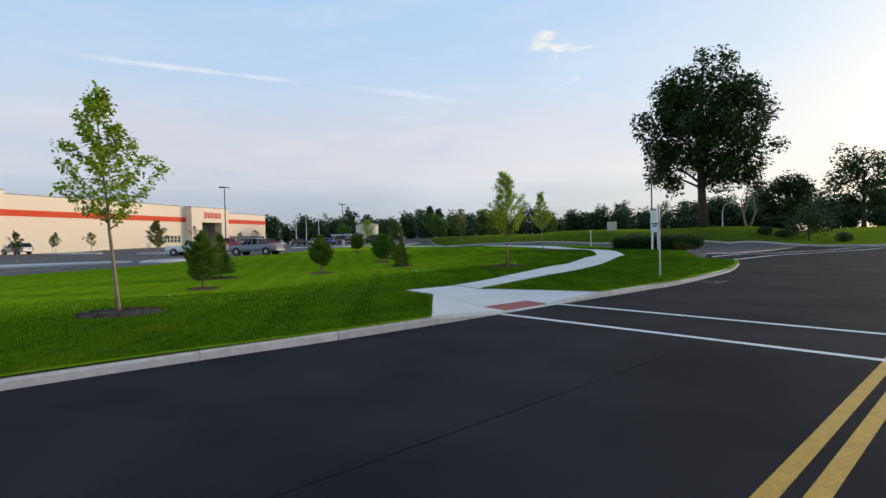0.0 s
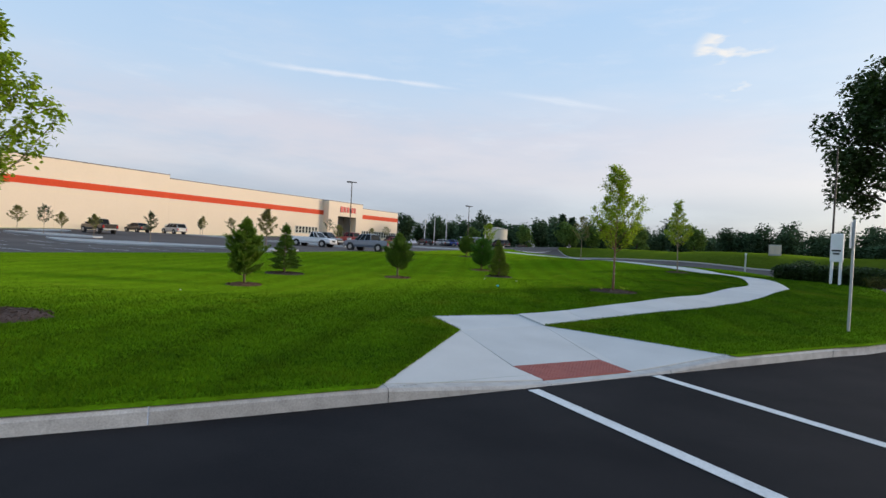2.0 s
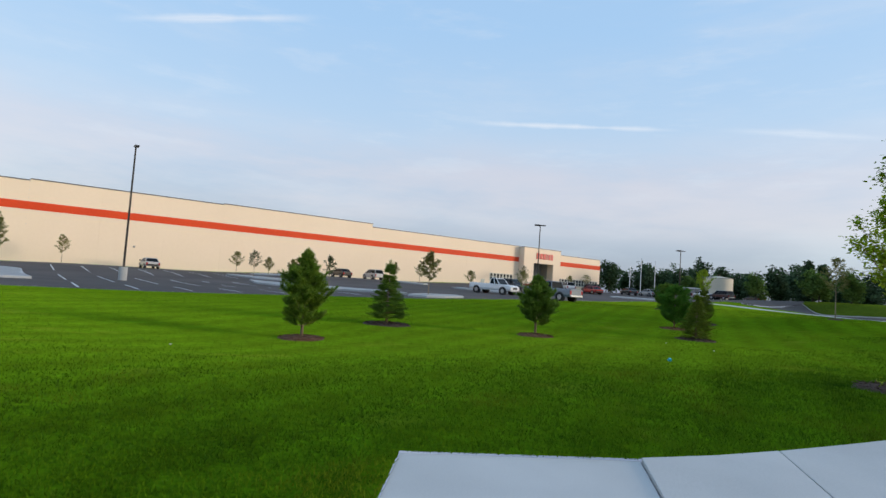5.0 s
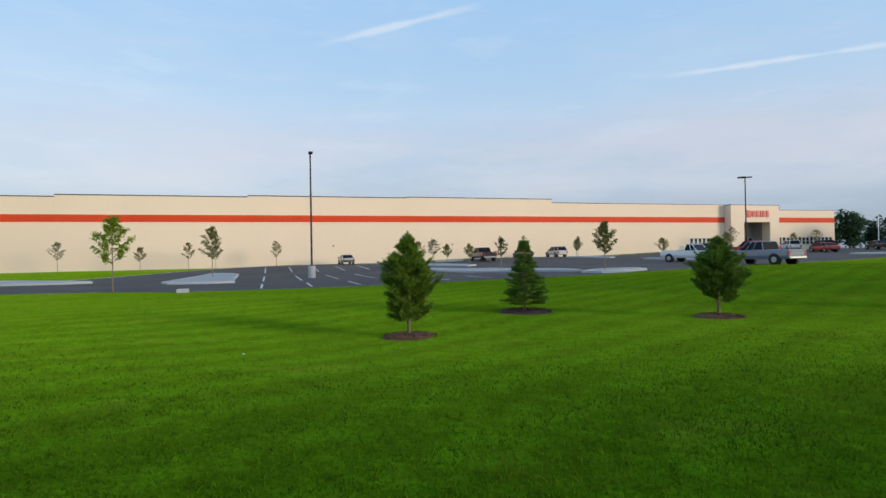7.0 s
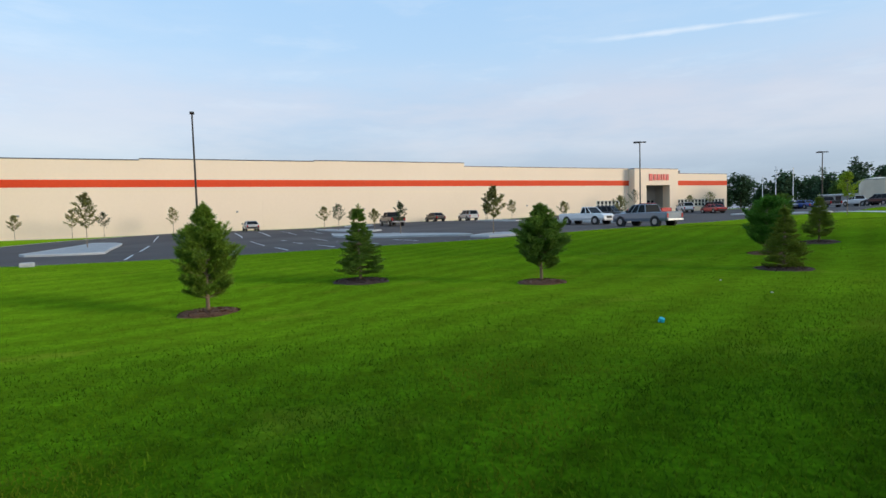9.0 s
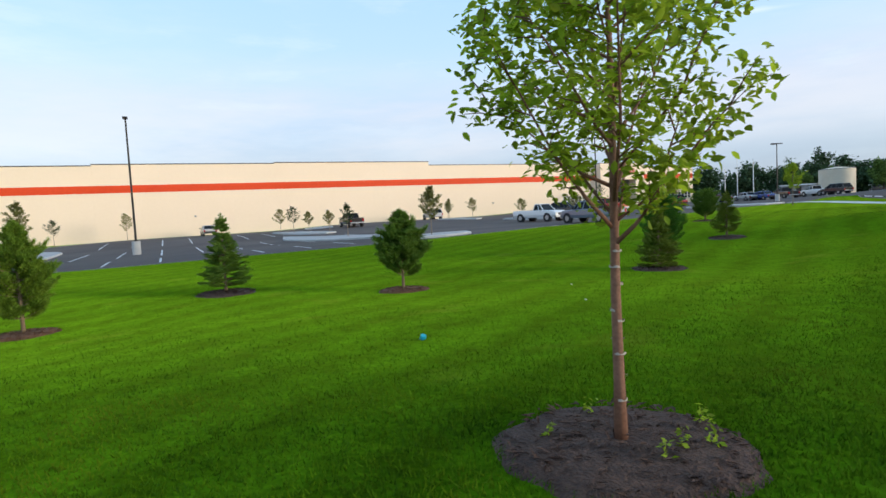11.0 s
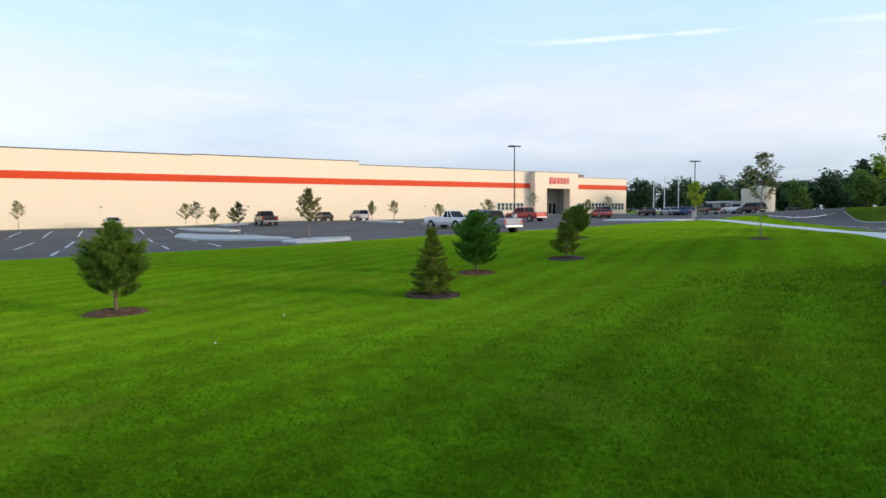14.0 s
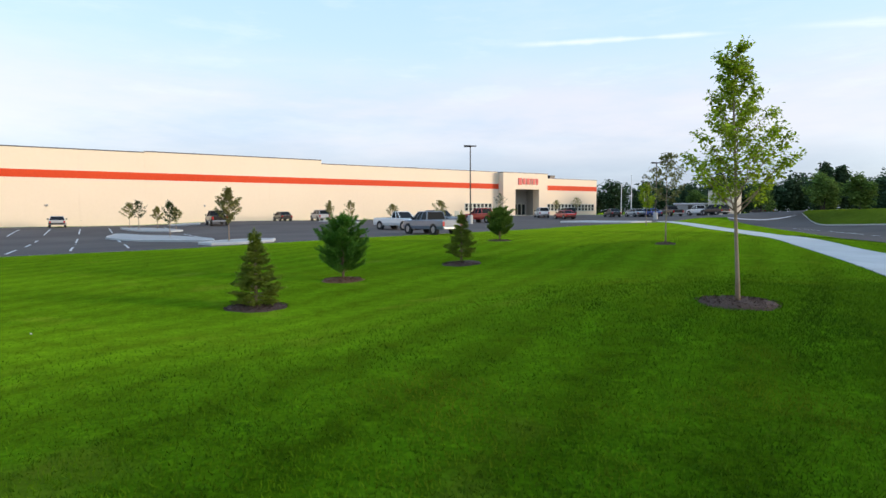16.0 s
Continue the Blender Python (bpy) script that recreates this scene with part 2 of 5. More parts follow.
MAT = {
    "grass": grass_material("mown_grass", (0.012, 0.044, 0.001), (0.064, 0.158, 0.003), 0.19),
    "rough": grass_material("rough_grass", (0.022, 0.033, 0.005), (0.065, 0.086, 0.014), 0.05),
    "blade": blade_material(),
    "asphalt": material("asphalt", (0.0088, 0.0094, 0.0118), (0.033, 0.031, 0.0315), 0.95, scale=0.5, fine=140, bump=0.008, spread=0.36, spec=0.05),
    "lot": material("worn_asphalt", (0.092, 0.078, 0.071), (0.155, 0.133, 0.121), 0.95, scale=0.16, fine=30, bump=0.006, spread=0.4, spec=0.06),
    "concrete": material("concrete", (0.45, 0.44, 0.42), (0.58, 0.565, 0.54), 0.9, scale=0.9, fine=90, bump=0.002, spread=0.45, per_object=0.05, spec=0.3),
    "granite": material("kerb_stone", (0.33, 0.31, 0.29), (0.60, 0.58, 0.55), 0.9, scale=7, fine=70, bump=0.006, spread=0.5, per_object=0.12, spec=0.3),
    "joint": material("joint_dirt", (0.05, 0.045, 0.04), (0.10, 0.09, 0.08), 0.95, scale=8),
    "tactile": material("brick_red_tactile", (0.24, 0.055, 0.040), (0.36, 0.095, 0.07), 0.75, scale=6, fine=80, bump=0.002),
    "paint": material("road_paint_white", (0.50, 0.50, 0.49), (0.74, 0.74, 0.72), 0.7, scale=4, fine=40, spread=0.6),
    "yellow": material("road_paint_yellow", (0.36, 0.19, 0.018), (0.60, 0.33, 0.032), 0.7, scale=5, fine=34, spread=0.6),
    "mulch": material("bark_mulch", (0.030, 0.016, 0.012), (0.125, 0.068, 0.046), 0.95, scale=18, fine=50, bump=0.03, per_object=0.1),
    "red_mulch": material("red_bark_mulch", (0.085, 0.036, 0.016), (0.27, 0.125, 0.055), 0.95, scale=14, fine=45, bump=0.03, per_object=0.15),
    "gravel": material("pale_gravel", (0.30, 0.29, 0.28), (0.46, 0.45, 0.43), 0.95, scale=2, fine=25, bump=0.01),
    "wall": material("cream_wall", (0.83, 0.675, 0.505), (0.88, 0.72, 0.55), 0.85, scale=0.10, fine=2.5, bump=0.002, spread=0.35, spec=0.3),
    "stripe": material("red_stripe", (0.62, 0.052, 0.010), (0.72, 0.072, 0.016), 0.7, scale=0.2, fine=3, spec=0.3),
    "coping": material("metal_coping", (0.10, 0.10, 0.115), (0.16, 0.16, 0.17), 0.5, 0.6, scale=1),
    "sign": material("sign_red", (0.50, 0.025, 0.02), (0.60, 0.04, 0.03), 0.5, scale=2),
    "roof": material("roof_membrane", (0.5, 0.5, 0.5), (0.62, 0.62, 0.62), 0.9, scale=0.4),
    "portal": material("grey_portal", (0.26, 0.25, 0.24), (0.34, 0.33, 0.31), 0.8, scale=0.6),
    "glass": material("dark_glass", (0.012, 0.016, 0.018), (0.022, 0.028, 0.030), 0.08, scale=0.6, spec=0.4),
    "car_glass": material("tinted_car_glass", (0.008, 0.009, 0.010), (0.016, 0.018, 0.020), 0.15, scale=0.6, spec=0.12),
    "frame": material("pale_frame", (0.45, 0.44, 0.38), (0.55, 0.54, 0.47), 0.5, scale=2),
    "steel": material("bronze_pole", (0.030, 0.026, 0.024), (0.055, 0.048, 0.043), 0.45, 0.5, scale=3),
    "galv": material("galvanised_steel", (0.35, 0.36, 0.37), (0.48, 0.49, 0.50), 0.5, 0.7, scale=5),
    "white": material("white_metal", (0.70, 0.70, 0.70), (0.80, 0.80, 0.80), 0.4, scale=4),
    "tank": material("tank_paint", (0.60, 0.52, 0.39), (0.70, 0.62, 0.48), 0.6, scale=0.7, fine=6),
    "bark": material("young_bark", (0.18, 0.125, 0.080), (0.38, 0.28, 0.19), 0.85, scale=5, fine=45, bump=0.004),
    "red_bark": material("reddish_bark", (0.12, 0.048, 0.026), (0.28, 0.14, 0.085), 0.75, scale=5, fine=45, bump=0.004),
    "old_bark": material("old_bark", (0.035, 0.026, 0.02), (0.10, 0.08, 0.065), 0.95, scale=2, fine=14, bump=0.03),
    "leaf": material("fresh_leaf", (0.17, 0.27, 0.014), (0.42, 0.52, 0.032), 0.5, scale=1.2, fine=6, per_island=0.45, spec=0.25, through_light=0.55),
    "leaf_yellow": material("yellowing_leaf", (0.17, 0.18, 0.04), (0.30, 0.27, 0.09), 0.55, scale=1.2, fine=6, per_island=0.4, spec=0.3, through_light=0.35),
    "leaf_dark": material("dark_leaf", (0.018, 0.042, 0.010), (0.050, 0.088, 0.018), 0.55, scale=0.4, fine=2, per_island=0.45, spec=0.3, through_light=0.25),
    # wood_leaf is paled and blued: distance haze put into the leaf colour
    "wood_leaf": material("woodland_leaf", (0.034, 0.066, 0.034), (0.080, 0.130, 0.060), 0.8, scale=0.05, fine=0.3, per_island=0.5, spec=0.1, through_light=0.3),
    "wood_light": material("light_woodland_leaf", (0.085, 0.155, 0.035), (0.18, 0.26, 0.055), 0.8, scale=0.05, fine=0.3, per_island=0.4, spec=0.1, through_light=0.4),
    "needle": material("pine_needle", (0.085, 0.165, 0.014), (0.23, 0.33, 0.034), 0.6, scale=2.2, fine=10, per_island=0.5, spec=0.15, through_light=0.25),
    "needle_dark": material("spruce_needle", (0.075, 0.150, 0.020), (0.19, 0.29, 0.036), 0.6, scale=2.2, fine=10, per_island=0.5, spec=0.15, through_light=0.22),
    "needle_lush": material("lush_pine_needle", (0.048, 0.150, 0.018), (0.165, 0.330, 0.040), 0.6, scale=2.2, fine=10, per_island=0.45, spec=0.15, through_light=0.25),
    "needle_rust": material("rusty_spruce_needle", (0.10, 0.16, 0.018), (0.26, 0.30, 0.038), 0.6, scale=1.8, fine=10, per_island=0.5, spec=0.15, through_light=0.25),
    "rubber": material("tyre_rubber", (0.012, 0.012, 0.012), (0.024, 0.024, 0.024), 0.9, scale=8),
    "rim": material("wheel_rim", (0.35, 0.35, 0.36), (0.5, 0.5, 0.52), 0.35, 0.8, scale=9),
    "lamp_red": material("tail_lamp", (0.35, 0.01, 0.01), (0.45, 0.02, 0.02), 0.25, scale=9),
    "lamp_clear": material("head_lamp", (0.6, 0.6, 0.62), (0.72, 0.72, 0.74), 0.15, scale=9),
    "trim": material("black_trim", (0.015, 0.015, 0.016), (0.03, 0.03, 0.03), 0.6, scale=9),
    "blue": material("turquoise_plastic", (0.02, 0.32, 0.42), (0.03, 0.40, 0.5), 0.5, scale=9),
    "band": material("pale_bark_band", (0.32, 0.27, 0.23), (0.5, 0.45, 0.4), 0.8, scale=20),
    "seam": material("tar_seam", (0.0085, 0.0090, 0.0112), (0.024, 0.0235, 0.025), 0.95, scale=6, spec=0.03),
    "iron": material("cast_iron", (0.03, 0.028, 0.026), (0.07, 0.06, 0.05), 0.7, 0.4, scale=9, fine=50, bump=0.003),
}
for key, lo, hi in (("car_white", (0.70, 0.70, 0.70), (0.76, 0.76, 0.76)), ("car_grey", (0.16, 0.185, 0.23), (0.19, 0.215, 0.26)), ("car_brown", (0.018, 0.012, 0.010), (0.026, 0.017, 0.014)),
                    ("car_red", (0.40, 0.020, 0.016), (0.46, 0.028, 0.020)), ("car_maroon", (0.10, 0.014, 0.014), (0.13, 0.018, 0.018)), ("car_silver", (0.42, 0.42, 0.42), (0.5, 0.5, 0.5)), ("car_black", (0.012, 0.012, 0.014), (0.02, 0.02, 0.022)),
                    ("car_blue", (0.02, 0.05, 0.22), (0.03, 0.07, 0.28))):
    MAT[key] = material(key + "_paint", lo, hi, 0.3, 0.1, scale=2, coat=0.6)


# ---------------------------------------------------------------- mesh helpers
def put(name, bm, mat, parent=None, label=""):
    me = bpy.data.meshes.new(name)
    bm.normal_update()
    bm.to_mesh(me)
    bm.free()
    me.materials.append(MAT[mat])
    ob = new(name, me)
    ob.parent = parent
    return tagged(ob, label) if label else ob


part = put


def put_data(name, verts, faces, mat, parent=None, smooth=False):
    me = bpy.data.meshes.new(name)
    me.from_pydata(verts, [], faces)
    me.materials.append(MAT[mat])
    if smooth:
        me.polygons.foreach_set("use_smooth", [True] * len(me.polygons))
    ob = new(name, me)
    ob.parent = parent
    return ob


def thing(name, x, y, z, label, category, group="", turn=0.0):
    ob = new(name)
    ob.empty_display_size = 0.2
    ob.matrix_basis = pose(x, y, z, 0, 0, turn)
    return tagged(ob, label, category, group)


def box(bm, x0, y0, z0, x1, y1, z1, bevel=0.0):
    made = bmesh.ops.create_cube(bm, size=1.0)["verts"]
    for v in made:
        v.co = Vector(((x0 + x1) / 2 + v.co.x * (x1 - x0), (y0 + y1) / 2 + v.co.y * (y1 - y0), (z0 + z1) / 2 + v.co.z * (z1 - z0)))
    if bevel:
        edges = list({e for v in made for e in v.link_edges})
        bmesh.ops.bevel(bm, geom=edges, offset=bevel, segments=2, affect="EDGES", profile=0.6)
    return bm


def boxed(*a, bevel=0.0):
    return box(bmesh.new(), *a, bevel=bevel)


def tube(verts, faces, pts, radii, seg=7):
    """Adds a bent, tapered tube to the lists."""
    start = len(verts)
    n = len(pts)
    for i, (p, r) in enumerate(zip(pts, radii)):
        p = Vector(p)
        d = (Vector(pts[min(i + 1, n - 1)]) - Vector(pts[max(i - 1, 0)])).normalized()
        u = d.orthogonal().normalized() if abs(d.z) < 0.9 else Vector((1, 0, 0)) - d * d.x
        u.normalize()
        w = d.cross(u)
        for k in range(seg):
            a = 2 * math.pi * k / seg
            verts.append(tuple(p + (u * math.cos(a) + w * math.sin(a)) * r))
    for i in range(n - 1):
        for k in range(seg):
            k2 = (k + 1) % seg
            faces.append((start + i * seg + k, start + i * seg + k2, start + (i + 1) * seg + k2, start + (i + 1) * seg + k))
    faces.append(tuple(start + (n - 1) * seg + k for k in range(seg)))
    faces.append(tuple(start + k for k in reversed(range(seg))))


def tube_part(name, pts, radii, mat, parent, seg=10, label=""):
    v, f = [], []
    tube(v, f, pts, radii, seg)
    ob = put_data(name, v, f, mat, parent, smooth=False)
    return tagged(ob, label) if label else ob


def cone(bm, p0, p1, r0, r1, seg=16):
    p0, p1 = Vector(p0), Vector(p1)
    d = p1 - p0
    m = Matrix.Translation((p0 + p1) / 2) @ d.to_track_quat("Z", "Y").to_matrix().to_4x4()
    bmesh.ops.create_cone(bm, cap_ends=True, segments=seg, radius1=r0, radius2=r1, depth=d.length, matrix=m)
    return bm


# ---------------------------------------------------------------- the lie of the land
LAWN_SITES = [(-60, -30, -.1), (0, 9.4, .15), (-6, 1, .15), (-5.4, 8.5, .24), (-11.3, 17.5, -.14), (-13.7, 21.5, .02), (-10.5, 25.1, -.03), (-8.7, 32.2, -.03), (-11.2, 34.6, .12),
              (-12.7, 39.6, .14), (-14.0, 42.5, .4), (-19.2, 47.2, .62), (-.4, 22.4, .47), (-.7, 37.2, .74), (-9.1, 47.1, .93), (4.4, 29, .55), (2.2, 20.2, .26), (.6, 15.8, .16), (3.6, 15.2, .15), (5, 17.5, .15),
              (9.5, 28, .18), (-4.5, 23.1, .15), (-30, 12, -.05), (9.7, 32.5, .18), (-1.7, 25.5, .25), (.9, 30.8, .5), (4, 3, .15), (8, 10, .15), (0, -5, .15), (12, 20, .15)]
FAR_SITES = [(-46, 17.8, -.1), (-33, 52, .45), (-86, 0, .2), (-80, 24, .45), (-80, 55, .95), (-86, 100, 1.5), (-86, 135, 1.5), (-50, 80, .9), (40, 40, .2), (-150, 20, .3), (-60, 160, 1.4),
             (100, 0, 0), (30, -40, 0), (16, 46, .2), (24, 55, .35), (13.5, 66, 2.4), (0, 82, 2.6), (-20, 110, 2.5), (45, 80, 2.2), (80, 95, 2.2), (5.5, 45, .6), (1, 49, .95), (-6, 55, .95), (-13, 64, .85)]
SITES = np.array(LAWN_SITES + FAR_SITES)


CUTTING = [(16, 46), (5, 57), (-5, 69), (-17, 84), (-32, 104)]


def heights(x, y):
    x, y = np.asarray(x, float), np.asarray(y, float)
    d = (x[..., None] - SITES[:, 0]) ** 2 + (y[..., None] - SITES[:, 1]) ** 2
    w = 1.0 / (d + 6.0) ** 1.9
    land = (w * SITES[:, 2]).sum(-1) / w.sum(-1)
    # the access road lies in a shallow cutting
    d2 = np.full(x.shape, 1e9)
    for (ax, ay), (bx, by) in zip(CUTTING, CUTTING[1:]):
        lx, ly = bx - ax, by - ay
        t = np.clip(((x - ax) * lx + (y - ay) * ly) / (lx * lx + ly * ly), 0, 1)
        d2 = np.minimum(d2, (x - ax - t * lx) ** 2 + (y - ay - t * ly) ** 2)
    k = np.exp(-(d2 / 56.0) ** 2)
    return land * (1 - k) + 0.3 * k


def height(x, y):
    return float(heights(np.array([x]), np.array([y]))[0])


def inside(px, py, poly):
    px, py = np.asarray(px, float), np.asarray(py, float)
    hit = np.zeros(px.shape, bool)
    for (x0, y0), (x1, y1) in zip(poly, poly[1:] + poly[:1]):
        cross = ((y0 > py) != (y1 > py)) & (px < (x1 - x0) * (py - y0) / ((y1 - y0) or 1e-9) + x0)
        hit ^= cross
    return hit


def smooth_line(pts, step):
    """A Catmull-Rom line through the points, cut into even steps."""
    pts = [Vector((*p, 0)) if len(p) == 2 else Vector(p) for p in pts]
    out = []
    for i in range(len(pts) - 1):
        p0, p1, p2, p3 = pts[max(i - 1, 0)], pts[i], pts[i + 1], pts[min(i + 2, len(pts) - 1)]
        n = max(2, int((p2 - p1).length / 0.2))
        for k in range(n):
            t = k / n
            out.append(0.5 * ((2 * p1) + (p2 - p0) * t + (2 * p0 - 5 * p1 + 4 * p2 - p3) * t * t + (3 * p1 - p0 - 3 * p2 + p3) * t ** 3))
    out.append(pts[-1])
    res, want, gone = [out[0]], step, 0.0
    for a, b in zip(out, out[1:]):
        l = (b - a).length
        while gone + l >= want:
            res.append(a.lerp(b, (want - gone) / l))
            want += step
        gone += l
    if (res[-1] - out[-1]).length > step * 0.3:
        res.append(out[-1])
    return res


# ---------------------------------------------------------------- outlines of the paved areas
KERB = [(-44, -64), (-20, -25), (-8.15, -4.92), (-2.43, 4.32), (-1.75, 5.46), (-.62, 7.3), (.66, 9.5), (1.74, 11.4), (2.46, 12.7), (3.45, 14.45), (4.65, 16.6), (5.6, 18.2), (7.8, 22.95), (8.85, 26.9), (9.5, 29.8), (9.75, 31.8), (9.4, 33.3), (8.5, 34.5)]
kerb_line = [(p.x, p.y) for p in smooth_line(KERB[3:], 0.45)]
WALK_L = [(-.76, 16.12), (-.24, 17.54), (.97, 21.5), (2.0, 26.6), (2.65, 30.8), (2.75, 34), (1.95, 38.2), (-.5, 42.6), (-3.9, 47.3), (-12.1, 58.6), (-20, 67.5), (-30, 78.3), (-40, 88)]
WALK_R = [(.22, 15.05), (.77, 17.1), (2.27, 21.0), (3.45, 25.6), (4.15, 30.0), (4.3, 34.2), (3.4, 39), (.8, 43.6), (-2.7, 48.3), (-10.9, 59.6), (-18.8, 68.6), (-29, 79.4), (-39, 89.1)]
LANDING = [(.66, 9.5), (1.74, 11.4), (2.46, 12.7), (3.45, 14.45), (.22, 15.05), (-.76, 16.12), (-1.8, 14.36), (-.57, 13.3)]
walk_l, walk_r = [[(p.x, p.y) for p in smooth_line(w, 0.75)] for w in (WALK_L, WALK_R)]
ROAD = KERB[:3] + kerb_line + [(8.5, 34.5), (9.6, 40), (20, 57.5), (27, 57.5), (60, 110), (75, 105), (33, 40), (20, 10), (-5, -40), (-24, -74)]
DRIVE = [(8.5, 34.5), (9.6, 40), (20, 57.5), (14, 57.5), (8, 63), (-2, 75), (-16, 93), (-34, 112), (-40, 104), (-26, 84), (-17, 75), (-7, 60.5), (1.5, 53), (7.5, 46), (8.3, 40)]
LOT = [(-33.5, -4), (-32.6, 6), (-30.6, 10), (-30, 16), (-29.5, 24), (-28.3, 33), (-29.2, 41), (-32, 49), (-35, 58), (-36, 70), (-36, 84), (-40, 96), (-40, 104), (-34, 112), (-42, 150), (-84, 150), (-84, 10.5), (-58, 1), (-44, -3.5)]
WALK = walk_l + walk_r[::-1]
ROUGH = [(14, 57.6), (20, 57.6), (27, 57.6), (60, 110.2), (140, 150), (140, 420), (-90, 420), (-43, 150.2), (-34.2, 112.2), (-16, 93.1), (-2, 75.1), (8, 63.1)]
AREAS = (("road", ROAD), ("drive", DRIVE), ("lot", LOT), ("walk", WALK), ("walk", LANDING), ("rough", ROUGH))


def landing_z(x, y):
    """The dropped kerb: level with the road at the crossing, rising to the path behind and to the sides."""
    ux, uy = 0.48, 0.877
    s = (x - .66) * ux + (y - 9.5) * uy
    d = -(x - .66) * uy + (y - 9.5) * ux
    w = min(1, max(0, s / 2.0)) * min(1, max(0, (5.7 - s) / 1.9))
    return 0.15 - 0.125 * w * max(0.0, 1 - max(0, d) / 2.6)


def lay_ground():
    from mathutils.geometry import delaunay_2d_cdt
    rng = np.random.default_rng(4)
    pts, edges = [], []

    def outline(poly):
        n0 = len(pts)
        for (ax, ay), (bx, by) in zip(poly, poly[1:] + poly[:1]):
            n = max(1, int(math.hypot(bx - ax, by - ay) / 1.5))
            for k in range(n):
                pts.append((ax + (bx - ax) * k / n, ay + (by - ay) * k / n))
        n1 = len(pts)
        edges.extend((i, i + 1 if i + 1 < n1 else n0) for i in range(n0, n1))
    for _, poly in AREAS:
        outline(poly)
    for x0, x1, y0, y1, d in ((-32, 12, 0, 56, 0.8), (-90, 40, -40, 130, 3.0), (-260, 260, -200, 330, 16.0), (-1800, 1800, -1800, 2400, 150.0)):
        gx, gy = np.meshgrid(np.arange(x0, x1, d), np.arange(y0, y1, d))
        gx, gy = gx + rng.uniform(-.3, .3, gx.shape) * d, gy + rng.uniform(-.3, .3, gx.shape) * d
        pts.extend((float(a), float(b)) for a, b in zip(gx.ravel(), gy.ravel()))
    vs, _, fs, *_ = delaunay_2d_cdt([Vector(p) for p in pts], edges, [], 0, 1e-4)
    P = np.array([(v.x, v.y) for v in vs])
    Z = heights(P[:, 0], P[:, 1])
    F = [f for f in fs if len(f) == 3]
    A = np.array(F)
    C = P[A].mean(1)
    kind = np.full(len(A), "grass", dtype="U8")
    for name, poly in AREAS:
        near = inside(C[:, 0], C[:, 1], poly) & (kind == "grass")
        kind[near] = name
    for name, title, mat, off, label in (("grass", "ground", "grass", 0.0, "mown bright green lawn with darker mowing stripes"), ("rough", "rough_grass", "rough", .0, "dull olive unmown grass on the low bank"), ("road", "road", "asphalt", -.15, "dark smooth asphalt road surface"),
                                         ("drive", "access_road", "lot", -.13, "dark asphalt access road curving past the lawn"), ("lot", "parking_lot", "lot", -.02, "worn grey asphalt parking lot"), ("walk", "walk_bed", "joint", -.10, "earth bed under the concrete path")):
        sel = A[kind == name]
        used, inv = np.unique(sel, return_inverse=True)
        z = Z[used] + off
        if name == "walk":
            z = np.array([min(h - .1, landing_z(*P[i]) - .06) if inside(*P[i], [(-3, 8), (5, 8), (5, 15.3), (0, 15.3), (-3, 15.3)]) else h for i, h in zip(used, Z[used] - .1)])
        verts = np.column_stack([P[used], z])
        ob = put_data(title, verts.tolist(), inv.reshape(-1, 3).tolist(), mat, smooth=True)
        tagged(ob, label, "ground" if name in ("grass", "rough") else "paving", kind="structure")
    # upright edging wherever the turf stands above paving
    soft = A[(kind == "grass") | (kind == "rough")]
    e = np.sort(np.concatenate([soft[:, [0, 1]], soft[:, [1, 2]], soft[:, [2, 0]]]), axis=1)
    pair, count = np.unique(e, axis=0, return_counts=True)
    pair = pair[(count == 1) & (np.abs(P[pair[:, 0]]).max(1) < 400)]
    v, f = [], []
    for a, b in pair:
        if -3 < P[a][0] < 10.5 and 3 < P[a][1] < 34.4 and -3 < P[b][0] < 10.5:
            continue
        n = len(v)
        v += [(*P[a], Z[a] + .004), (*P[b], Z[b] + .004), (*P[b], Z[b] - .3), (*P[a], Z[a] - .3)]
        f.append((n, n + 1, n + 2, n + 3))
    tagged(put_data("edging", v, f, "granite"), "pale upright edging between turf and paving", "kerb", kind="structure")


lay_ground()


# ---------------------------------------------------------------- kerb stones, path slabs, markings
def prism(name, poly, z_top, depth, mat, parent, gap=0.005, bevel=0.004):
    """A slab on a convex outline, its edge drawn in by the joint; z_top gives the height at a corner."""
    c = sum((Vector((*p, 0)) for p in poly), Vector()) / len(poly)
    bm = bmesh.new()
    ring = []
    for inset, drop in ((gap, depth), (gap, bevel), (gap + bevel, 0)):
        row = []
        for p in poly:
            v = Vector((*p, 0))
            d = c - v
            q = v + d.normalized() * min(inset * 1.5, d.length * 0.4)
            row.append(bm.verts.new((q.x, q.y, z_top(p[0], p[1]) - drop)))
        ring.append(row)
    n = len(poly)
    for a, b in zip(ring, ring[1:]):
        for k in range(n):
            bm.faces.new((a[k], a[(k + 1) % n], b[(k + 1) % n], b[k]))
    bm.faces.new(ring[-1])
    bmesh.ops.recalc_face_normals(bm, faces=bm.faces)
    return part(name, bm, mat, parent)


def turned(poly):
    area = sum(a[0] * b[1] - b[0] * a[1] for a, b in zip(poly, poly[1:] + poly[:1]))
    return poly if area > 0 else poly[::-1]


